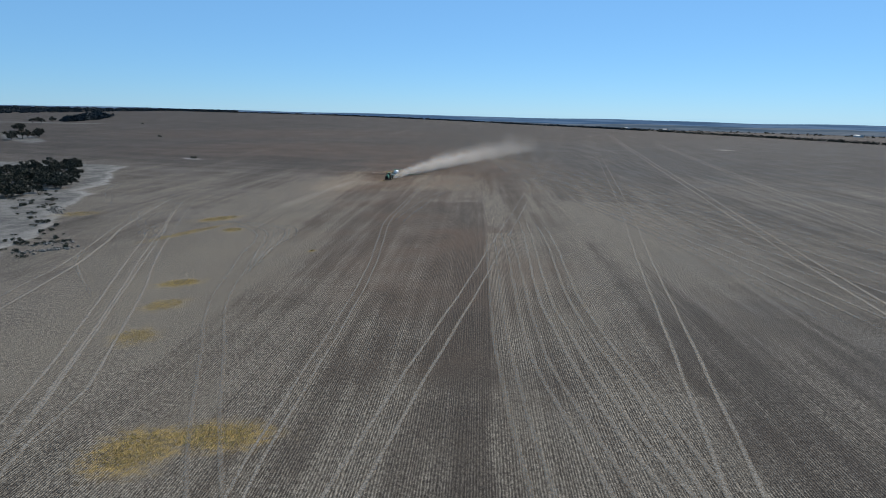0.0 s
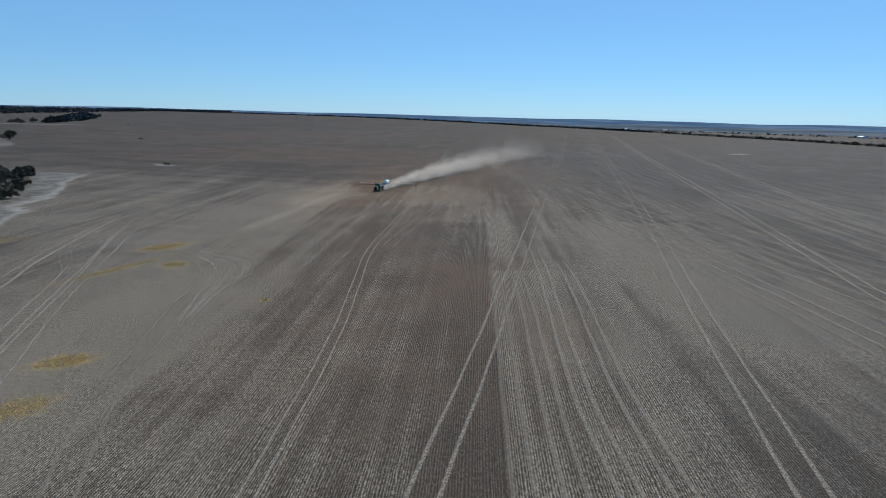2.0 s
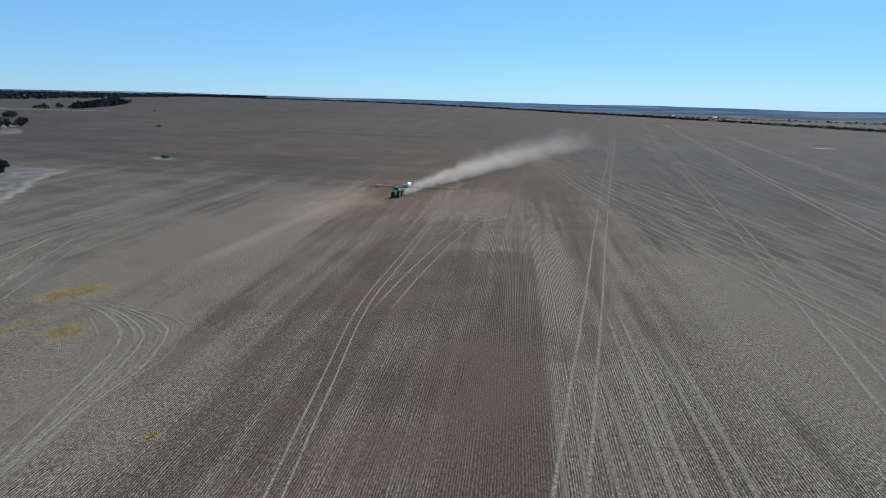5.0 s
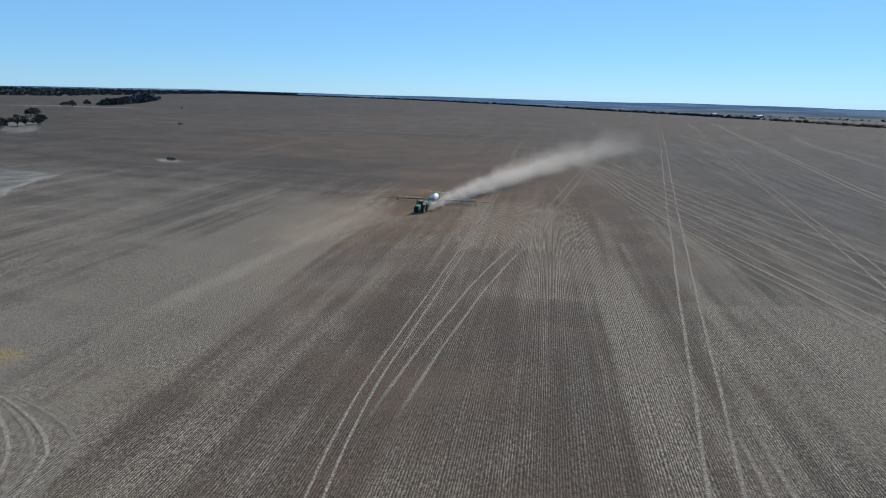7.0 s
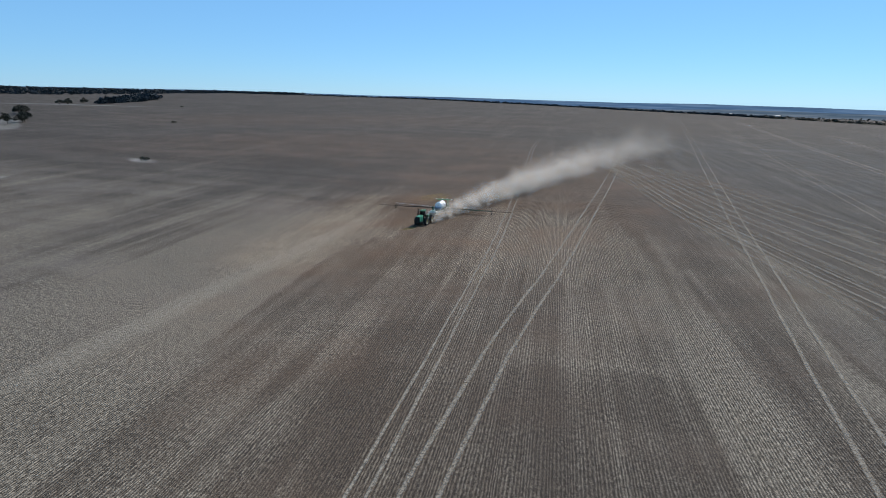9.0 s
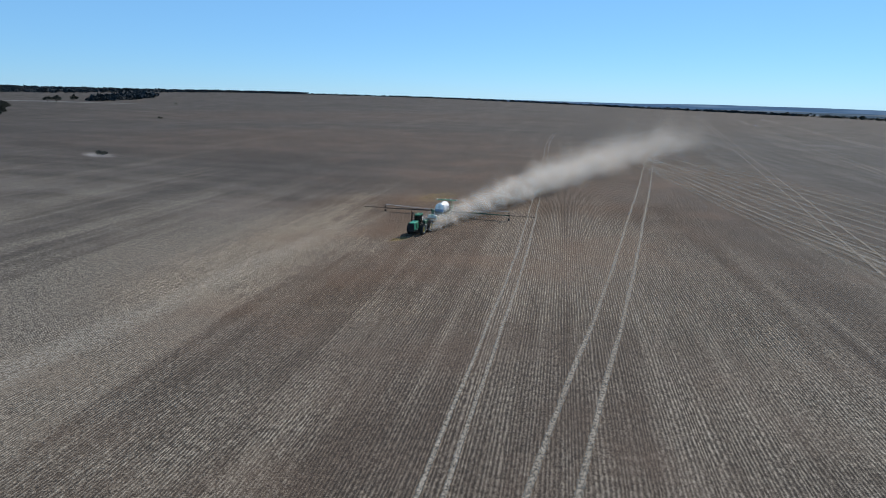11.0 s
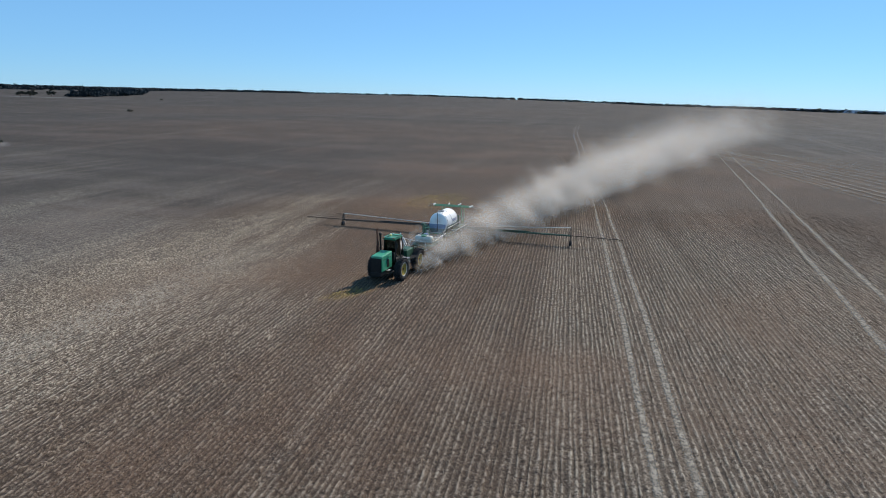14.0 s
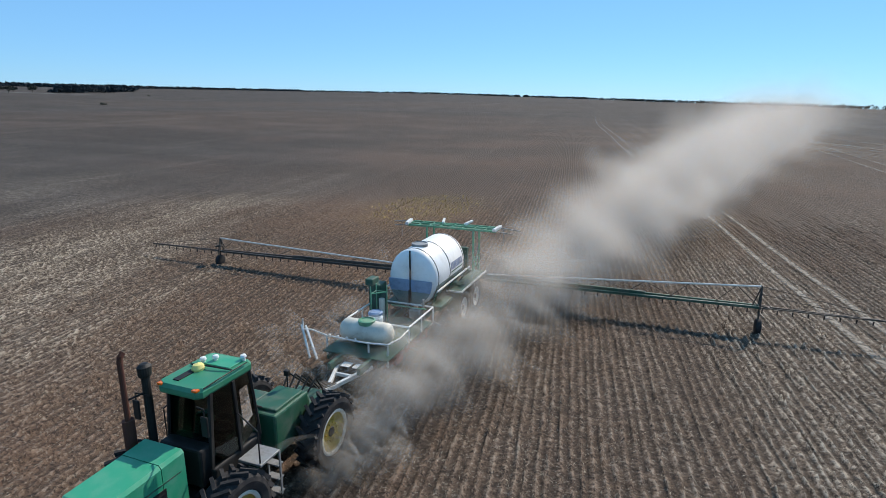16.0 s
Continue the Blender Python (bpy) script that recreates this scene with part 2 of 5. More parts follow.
    # clod shadows painted in as dark pits, with pale crumbs beside them
    crumb = n.noise(co, 11.0, 3, 0.7)
    col = n.mix(n.band(crumb, 0.36, 0.48, 0.70, 0.0), col, (0.022, 0.018, 0.015))
    col = n.mix(n.band(crumb, 0.56, 0.66, 0.0, 0.35), col, (0.36, 0.325, 0.270))
    height = n.math("ADD", n.math("MULTIPLY", ridge, rowmask), n.math("MULTIPLY", fine, 1.4))
    height = n.math("ADD", height, n.math("MULTIPLY", grit, 0.6))
    n.bump(height, 0.85, 0.06)
    return n.end(col, 0.95, 0.0, 0.12)


# patches of dry yellow weeds: centre, radii, turn, how thick they stand
WEEDS = ((-32.0, 44.2, 4.6, 2.3, 12, 0.75), (-38.0, 40.5, 3.6, 3.2, 40, 0.75), (-69.0, 88.5, 3.4, 2.0, 35, 0.70), (-63.6, 77.2, 3.0, 2.4, 55, 0.45), (-58.4, 64.5, 2.6, 2.8, 55, 0.40),
         (-101, 149, 5.5, 3.0, 55, 0.50), (-97, 129, 11, 1.8, 75, 0.32), (-87.5, 135, 2.4, 2.6, 40, 0.50), (-145, 143, 6, 4, 40, 0.20), (-84.1, 251.0, 0.7, 1.7, -25, 0.50), (-56.2, 117, 0.6, 0.8, 0, 0.6), (-93, 291, 4, 7, 5, 0.15))
SOIL_A, SOIL_B, SOIL_C = (0.104, 0.082, 0.063), (0.076, 0.059, 0.046), (0.112, 0.094, 0.076)
SOIL_STRAW, SOIL_SILT, SOIL_DARK = (0.262, 0.233, 0.186), (0.172, 0.153, 0.126), (0.056, 0.046, 0.037)
SOIL_RED, SOIL_YELLOW = (0.150, 0.092, 0.060), (0.330, 0.225, 0.075)
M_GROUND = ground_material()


def plain(name, colour, rough=0.6, metal=0.0, spec=0.4, wear=None, scale=6.0, amount=0.5, bump=0.0):
    """A coat of colour with dust or wear at two scales and a fine relief."""
    n = Nodes(name)
    co = n.co()
    a, b = n.noise(co, scale, 5, 0.65), n.noise(co, scale * 7, 4, 0.6)
    dirt = wear or tuple(c * 0.6 for c in colour)
    col = n.mix(n.band(a, 0.40, 0.72, 0.0, amount), colour, dirt)
    col = n.mix(n.band(b, 0.55, 0.8, 0.0, amount * 0.6), col, dirt)
    r = n.band(a, 0.3, 0.8, rough, min(1.0, rough + 0.25))
    if bump:
        n.bump(n.math("ADD", b, a), bump, 0.01)
    return n.end(col, r, metal, spec)


def leaf(name, a, b):
    n = Nodes(name)
    geo = n.t.nodes.new("ShaderNodeNewGeometry")
    col = n.mix(geo.outputs["Random Per Island"], a, b)
    col = n.mix(n.band(n.noise(n.co(), 0.5, 3), 0.4, 0.7, 0, 0.5), col, tuple(c * 0.6 for c in a))
    return n.end(col, 0.75, 0.0, 0.2)


DUST = (0.20, 0.175, 0.15)
M_GREEN = plain("green_paint", (0.030, 0.285, 0.150), 0.33, 0, 0.6, (0.15, 0.34, 0.24), 2.5, 0.4)
M_ROOF = plain("green_roof_paint", (0.022, 0.190, 0.098), 0.38, 0, 0.5, (0.11, 0.24, 0.16), 2.5, 0.4)
M_GREEN_SIDE = plain("dusty_green_paint", (0.016, 0.085, 0.045), 0.45, 0, 0.4, DUST, 2.0, 0.35)
M_BLACK = plain("black_metal", (0.010, 0.010, 0.010), 0.5, 0, 0.3, (0.04, 0.036, 0.03), 4, 0.4)
M_RUBBER = plain("tyre_rubber", (0.014, 0.014, 0.016), 0.75, 0, 0.3, (0.09, 0.078, 0.066), 5, 0.45, 0.2)
M_YELLOW = plain("yellow_rim_paint", (0.36, 0.255, 0.03), 0.45, 0, 0.4, DUST, 5, 0.35)
M_RUST = plain("rusty_exhaust", (0.085, 0.034, 0.025), 0.8, 0, 0.2, (0.10, 0.045, 0.022), 9, 0.6, 0.2)
M_GREY = plain("bare_steel", (0.33, 0.33, 0.32), 0.45, 0.6, 0.5, (0.18, 0.16, 0.14), 6, 0.5)
M_WHITE = plain("white_tank_plastic", (0.80, 0.80, 0.78), 0.35, 0, 0.4, (0.55, 0.52, 0.47), 1.3, 0.45)
M_TANK_LOW = plain("shaded_tank_skin", (0.15, 0.20, 0.19), 0.5, 0, 0.3, (0.30, 0.28, 0.25), 2.0, 0.5)
M_CREAM = plain("cream_poly_tank", (0.58, 0.56, 0.48), 0.45, 0, 0.4, (0.36, 0.33, 0.27), 3, 0.5)
M_WHITE_STEEL = plain("white_painted_steel", (0.70, 0.70, 0.67), 0.4, 0, 0.4, (0.40, 0.36, 0.31), 5, 0.5)
M_SPRAY_GREEN = plain("pale_green_frame_paint", (0.10, 0.30, 0.17), 0.45, 0, 0.4, (0.26, 0.26, 0.21), 4, 0.5)
M_DARK_GREEN = plain("dark_green_steel", (0.025, 0.085, 0.055), 0.5, 0, 0.4, (0.14, 0.13, 0.11), 4, 0.5)
M_BOOM = plain("dusty_boom_steel", (0.060, 0.050, 0.042), 0.6, 0.2, 0.3, (0.17, 0.15, 0.125), 4, 0.5)
M_BLUE = plain("blue_plastic", (0.22, 0.30, 0.43), 0.4, 0, 0.4, (0.10, 0.12, 0.16), 6, 0.4)
M_RED = plain("red_painted_steel", (0.20, 0.018, 0.02), 0.45, 0, 0.4, DUST, 5, 0.4)
M_AMBER = plain("amber_lens", (0.65, 0.13, 0.01), 0.2, 0, 0.5, (0.4, 0.09, 0.02), 8, 0.3)
M_LENS = plain("lamp_lens", (0.75, 0.75, 0.72), 0.15, 0, 0.6, (0.5, 0.5, 0.46), 8, 0.3)
M_YDOME = plain("pale_yellow_dome", (0.70, 0.62, 0.20), 0.4, 0, 0.4, (0.5, 0.45, 0.3), 6, 0.3)
M_SEAT = plain("dark_seat_cloth", (0.03, 0.03, 0.034), 0.9, 0, 0.2, (0.06, 0.055, 0.05), 8, 0.4)
M_TEXT = plain("faded_lettering", (0.20, 0.23, 0.33), 0.4, 0, 0.4, (0.45, 0.46, 0.5), 8, 0.3)
M_BARK = plain("grey_bark", (0.11, 0.095, 0.08), 0.9, 0, 0.2, (0.05, 0.042, 0.036), 3, 0.6, 0.3)
M_ROCK = plain("weathered_stone", (0.20, 0.185, 0.165), 0.9, 0, 0.2, (0.08, 0.072, 0.065), 2, 0.6, 0.4)
M_SHED = plain("white_sheet_metal", (0.36, 0.37, 0.38), 0.5, 0, 0.4, (0.5, 0.48, 0.44), 1, 0.4)
M_LEAF = leaf("olive_foliage", (0.020, 0.023, 0.017), (0.050, 0.050, 0.035))
# distance haze is painted into this leaf colour as a blue cast
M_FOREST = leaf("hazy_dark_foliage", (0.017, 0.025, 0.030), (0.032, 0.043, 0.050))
M_SCRUB = leaf("grey_scrub", (0.026, 0.030, 0.022), (0.085, 0.085, 0.062))
M_STRAW = leaf("stubble_straw", (0.13, 0.108, 0.082), (0.43, 0.37, 0.285))
M_WEED = leaf("dry_yellow_weeds", (0.10, 0.075, 0.028), (0.56, 0.410, 0.13))


def glass():
    n = Nodes("tinted_cab_glass")
    n.bsdf.inputs["Transmission Weight"].default_value = 1.0
    n.bsdf.inputs["IOR"].default_value = 1.45
    tint = n.mix(n.band(n.noise(n.co(), 5, 4), 0.45, 0.8, 0, 0.3), (0.05, 0.13, 0.09), (0.04, 0.08, 0.06))
    return n.end(tint, 0.03, 0, 0.5)


def soft_track():
    """Pale crushed soil of a wheel rut, broken up towards its edges."""
    n = Nodes("pale_crushed_soil")
    co = n.co()
    uv = n.node("ShaderNodeSeparateXYZ", n.node("ShaderNodeUVMap").outputs[0])
    edge = n.math("SUBTRACT", 1.0, n.math("ABSOLUTE", n.math("SUBTRACT", n.math("MULTIPLY", uv.outputs[0], 2.0), 1.0)))
    broken = n.math("ADD", n.math("MULTIPLY", n.noise(co, 1.7, 5, 0.7), 0.9), n.math("MULTIPLY", n.noise(co, 0.07, 3), 0.7))
    grain = n.band(n.noise(co, 5.0, 4, 0.75), 0.34, 0.60, 0.35, 1.0)
    alpha = n.math("MULTIPLY", n.math("MULTIPLY", n.band(n.math("ADD", edge, broken), 0.62, 1.45), grain), uv.outputs[1])
    col = n.mix(n.band(n.noise(co, 3, 4), 0.35, 0.7), (0.200, 0.176, 0.144), (0.310, 0.276, 0.228))
    n.put(n.bsdf.inputs["Alpha"], alpha)
    return n.end(col, 0.95, 0, 0.1)


def dust_haze():
    """Wisps of airborne dust: thin towards their rims and torn by turbulence."""
    n = Nodes("airborne_dust")
    t = n.t
    t.nodes.remove(n.bsdf)
    co = n.co()
    d, tr = t.nodes.new("ShaderNodeBsdfDiffuse"), t.nodes.new("ShaderNodeBsdfTranslucent")
    for s in (d, tr):
        s.inputs["Color"].default_value = (0.63, 0.592, 0.540, 1)
    half = t.nodes.new("ShaderNodeMixShader")
    half.inputs[0].default_value = 0.6
    t.links.new(d.outputs[0], half.inputs[1])
    t.links.new(tr.outputs[0], half.inputs[2])
    uv = n.node("ShaderNodeSeparateXYZ", n.node("ShaderNodeUVMap").outputs[0])
    rim = n.band(uv.outputs[0], 0.0, 1.0, 1.0, 0.0)
    torn = n.band(n.noise(co, 0.22, 5, 0.62), 0.30, 0.68, 0.35, 1.0)
    alpha = n.math("MULTIPLY", n.math("MULTIPLY", rim, torn), uv.outputs[1])
    clear = t.nodes.new("ShaderNodeBsdfTransparent")
    m = t.nodes.new("ShaderNodeMixShader")
    n.put(m.inputs[0], alpha)
    t.links.new(clear.outputs[0], m.inputs[1])
    t.links.new(half.outputs[0], m.inputs[2])
    t.links.new(m.outputs[0], n.out.inputs[0])
    return n.m


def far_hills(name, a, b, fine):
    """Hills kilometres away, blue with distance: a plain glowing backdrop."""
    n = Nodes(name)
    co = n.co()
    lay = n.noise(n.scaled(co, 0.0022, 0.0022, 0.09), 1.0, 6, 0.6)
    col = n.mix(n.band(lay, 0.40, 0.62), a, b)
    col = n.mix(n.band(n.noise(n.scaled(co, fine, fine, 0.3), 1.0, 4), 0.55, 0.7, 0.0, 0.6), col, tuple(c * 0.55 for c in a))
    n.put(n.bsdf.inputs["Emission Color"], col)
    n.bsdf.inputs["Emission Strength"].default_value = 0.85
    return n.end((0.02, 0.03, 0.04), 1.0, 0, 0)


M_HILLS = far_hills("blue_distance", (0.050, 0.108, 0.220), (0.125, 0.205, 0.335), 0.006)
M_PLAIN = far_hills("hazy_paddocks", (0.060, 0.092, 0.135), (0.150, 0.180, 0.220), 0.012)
M_GLASS, M_TRACK, M_DUST = glass(), soft_track(), dust_haze()

# ---- mesh helpers ----
def finish(name, bm, material, parent=None, label="", smooth=False):
    me = bpy.data.meshes.new(name)
    bm.normal_update()
    bm.to_mesh(me)
    bm.free()
    me.materials.append(material)
    if smooth:
        me.polygons.foreach_set("use_smooth", [True] * len(me.polygons))
        me.set_sharp_from_angle(angle=radians(40))
    ob = new(name, me)
    ob.parent = parent
    return tagged(ob, label)


def part(name, bm, material, parent, label="", smooth=False):
    """One mesh under a thing or under one of its parts."""
    return finish(name, bm, material, parent, label, smooth)


def from_arrays(name, verts, faces, material, smooth=False, uvs=None):
    """A mesh object from an (n, 3) array of points and an (m, k) array of corner indices."""
    verts, faces = np.asarray(verts, np.float32), np.asarray(faces, np.int32)
    me = bpy.data.meshes.new(name)
    k = faces.shape[1]
    me.vertices.add(len(verts))
    me.vertices.foreach_set("co", verts.ravel())
    me.loops.add(faces.size)
    me.loops.foreach_set("vertex_index", faces.ravel())
    me.polygons.add(len(faces))
    me.polygons.foreach_set("loop_start", np.arange(0, faces.size, k, dtype=np.int32))
    if smooth:
        me.polygons.foreach_set("use_smooth", np.ones(len(faces), bool))
    if uvs is not None:
        layer = me.uv_layers.new(name="across")
        layer.data.foreach_set("uv", np.asarray(uvs, np.float32)[faces.ravel()].ravel())
    me.update(calc_edges=True)
    me.validate()
    me.materials.append(material)
    return new(name, me)


def empty(name, m):
    ob = new(name)
    ob.matrix_basis = m
    ob.empty_display_size = 0.3
    return ob


def box(bm, x0, x1, y0, y1, z0, z1, bevel=0.02, m=None):
    res = bmesh.ops.create_cube(bm, size=1.0, matrix=Matrix.LocRotScale(((x0 + x1) / 2, (y0 + y1) / 2, (z0 + z1) / 2), None, (x1 - x0, y1 - y0, z1 - z0)))
    vs = res["verts"]
    if bevel:
        es = list({e for v in vs for e in v.link_edges})
        out = bmesh.ops.bevel(bm, geom=es, offset=bevel, segments=2, affect="EDGES", profile=0.5)
        vs = list({v for f in out["faces"] for v in f.verts} | {v for v in vs if v.is_valid})
    if m is not None:
        bmesh.ops.transform(bm, matrix=m, verts=vs)
    return vs


def rod(bm, a, b, r, r2=None, seg=8):
    """A closed round bar from a to b."""
    a, b = Vector(a), Vector(b)
    d = b - a
    m = Matrix.Translation((a + b) / 2) @ d.to_track_quat("Z", "Y").to_matrix().to_4x4()
    bmesh.ops.create_cone(bm, cap_ends=True, segments=seg, radius1=r, radius2=r if r2 is None else r2, depth=d.length, matrix=m)


def pipe(bm, points, r, seg=8):
    for a, b in zip(points, points[1:]):
        rod(bm, a, b, r, None, seg)
    for p in points[1:-1]:
        bmesh.ops.create_icosphere(bm, subdivisions=1, radius=r * 1.02, matrix=Matrix.Translation(p))


def beam(bm, a, b, w, h):
    """A rectangular tube from a to b, w wide and h high."""
    a, b = Vector(a), Vector(b)
    d = b - a
    m = Matrix.Translation((a + b) / 2) @ d.to_track_quat("Y", "Z").to_matrix().to_4x4()
    box(bm, -w / 2, w / 2, -d.length / 2, d.length / 2, -h / 2, h / 2, min(w, h) * 0.15, m)


def lathe(bm, profile, axis="x", seg=32, centre=(0, 0, 0), sy=1.0, caps=True):
    """Turns a profile of (along, radius) about an axis."""
    rings = []
    for along, r in profile:
        ring = []
        for i in range(seg):
            a = math.tau * i / seg
            u, v = r * math.cos(a) * sy, r * math.sin(a)
            p = {"x": (along, u, v), "y": (u, along, v), "z": (u, v, along)}[axis]
            ring.append(bm.verts.new(Vector(p) + Vector(centre)))
        rings.append(ring)
    for ra, rb in zip(rings, rings[1:]):
        for i in range(seg):
            bm.faces.new((ra[i], ra[(i + 1) % seg], rb[(i + 1) % seg], rb[i]))
    if caps and profile[0][1] > 1e-4:
        bm.faces.new(rings[0][::-1])
    if caps and profile[-1][1] > 1e-4:
        bm.faces.new(rings[-1])
    bmesh.ops.recalc_face_normals(bm, faces=bm.faces[:])


def loft(bm, sections):
    """Skins a list of closed loops with equal counts and caps both ends."""
    loops = [[bm.verts.new(p) for p in s] for s in sections]
    k = len(loops[0])
    for a, b in zip(loops, loops[1:]):
        for i in range(k):
            bm.faces.new((a[i], a[(i + 1) % k], b[(i + 1) % k], b[i]))
    bm.faces.new(loops[0][::-1])
    bm.faces.new(loops[-1])
    bmesh.ops.recalc_face_normals(bm, faces=bm.faces[:])


# ---- the ground ----
# the far boundary of the field: bearing in degrees clockwise from +y, distance and height
EDGE_AZ = (-180, -90, -57, -49, -42, -37, -22, -5, 12, 24, 40, 90, 180)
EDGE_D = (900, 1100, 1200, 1230, 1500, 1713, 1361, 1122, 955, 870, 800, 800, 900)
EDGE_Z = (0, 6, 10, 11.4, 15, 17.0, 15.2, 7.9, 2.5, -0.4, -4, -8, 0)


def smooth01(t):
    t = np.clip(t, 0, 1)
    return t * t * (3 - 2 * t)


def terrain(x, y):
    x, y = np.asarray(x, float), np.asarray(y, float)
    dist, az = np.hypot(x, y), np.degrees(np.arctan2(x, y))
    reach, top = np.interp(az, EDGE_AZ, EDGE_D), np.interp(az, EDGE_AZ, EDGE_Z)
    s = np.clip((dist - 340) / (reach - 340), 0, 1.0) ** 1.5
    left = 3.0 * np.clip((-x - 110) / 140, 0, 1) ** 1.2 * np.clip((y + 100) / 250, 0, 1)
    z = -3.1 + left + 0.0192 * np.clip(0.9755 * x + 0.2198 * np.clip(y, -200, 1300), -260, 520)
    z = z * (1 - s) + top * s
    west = 1 - smooth01((az + 33) / 10)
    d = dist - reach
    far = smooth01((d - 10) / 500)
    open_z = -8.0 * smooth01(d / 600) - 40.0 * smooth01((d - 300) / 2500)
    ridge = 17.5 - 60.0 * smooth01((dist - 2150) / 1500)
    z = z * (1 - far) + (ridge * west + open_z * (1 - west)) * far
    return z + 0.12 * np.sin(x / 23.0 + np.sin(y / 37.0)) * np.sin(y / 31.0)


def spread(lo, hi, step, far_lo, far_hi):
    mid = list(np.arange(lo, hi + 0.1, step))
    up, s = [], step
    while (up[-1] if up else hi) < far_hi:
        s *= 1.22
        up.append(min((up[-1] if up else hi) + s, far_hi))
    down, s = [], step
    while (down[-1] if down else lo) > far_lo:
        s *= 1.22
        down.append(max((down[-1] if down else lo) - s, far_lo))
    return np.array(down[::-1] + mid + up)


GX, GY = spread(-420, 330, 6.0, -4900, 4900), spread(-60, 1400, 6.0, -1800, 4900)
GZ = terrain(GX[:, None], GY[None, :])


def gz(x, y):
    """Height of the ground mesh."""
    x, y = np.asarray(x, float), np.asarray(y, float)
    i = np.clip(np.searchsorted(GX, x) - 1, 0, len(GX) - 2)
    j = np.clip(np.searchsorted(GY, y) - 1, 0, len(GY) - 2)
    u, v = (x - GX[i]) / (GX[i + 1] - GX[i]), (y - GY[j]) / (GY[j + 1] - GY[j])
    return (GZ[i, j] * (1 - u) + GZ[i + 1, j] * u) * (1 - v) + (GZ[i, j + 1] * (1 - u) + GZ[i + 1, j + 1] * u) * v


def grid_mesh(name, xs, ys, zs, material, uvs=None):
    n, k = zs.shape
    verts = np.stack([xs, ys, zs], -1).reshape(-1, 3)
    idx = np.arange(n * k).reshape(n, k)
    faces = np.stack([idx[:-1, :-1], idx[1:, :-1], idx[1:, 1:], idx[:-1, 1:]], -1).reshape(-1, 4)
    return from_arrays(name, verts, faces, material, True, uvs)


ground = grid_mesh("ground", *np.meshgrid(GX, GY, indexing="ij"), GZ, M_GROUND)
tagged(ground, "brown-grey stubble field with crop rows and pale silt sweeps", "field", kind="structure")

# ---- distance ----
def hill_range(name, radius, low, high, seed, material, label, a0=-75, a1=85, west=14):
    rng = np.random.default_rng(seed)
    a = np.radians(np.linspace(a0, a1, 520))
    h = np.zeros_like(a)
    for k in range(1, 14):
        h += np.sin(a * (3.1 * k + rng.random() * 2) + rng.random() * 6) / (k + 1)
    h = low + (high - low) * (h - h.min()) / (h.max() - h.min()) + west * smooth01((0.05 - a) / 0.6)
    cx, cy = np.sin(a), np.cos(a)
    rows, depth = [], ((0, -60.0), (160, None), (420, -60.0))
    for d, base in depth:
        rows.append(np.stack([(radius + d) * cx, (radius + d) * cy, h if base is None else np.full_like(a, base)], -1))
    verts = np.concatenate(rows)
    n = len(a)
    idx = np.arange(3 * n).reshape(3, n)
    faces = np.stack([idx[:-1, :-1], idx[:-1, 1:], idx[1:, 1:], idx[1:, :-1]], -1).reshape(-1, 4)
    ob = from_arrays(name, verts, faces, material, True)
    return tagged(ob, label, "hills", kind="structure")


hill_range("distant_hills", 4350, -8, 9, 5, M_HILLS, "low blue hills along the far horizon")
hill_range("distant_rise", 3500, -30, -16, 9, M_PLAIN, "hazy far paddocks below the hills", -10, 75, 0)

# ---- wheel tracks ----
def smooth_line(points, step=4.0):
    """Points every few metres along a curve through the given ones."""
    p = np.array(points, float)
    p = np.vstack([2 * p[0] - p[1], p, 2 * p[-1] - p[-2]])
    out = []
    for a, b, c, d in zip(p, p[1:], p[2:], p[3:]):
        k = max(2, int(np.hypot(*(c - b)) / step))
        t = np.linspace(0, 1, k, endpoint=False)[:, None]
        out.append(0.5 * (2 * b + (c - a) * t + (2 * a - 5 * b + 4 * c - d) * t ** 2 + (3 * b - a - 3 * c + d) * t ** 3))
    return np.vstack(out + [p[-2:-1]])


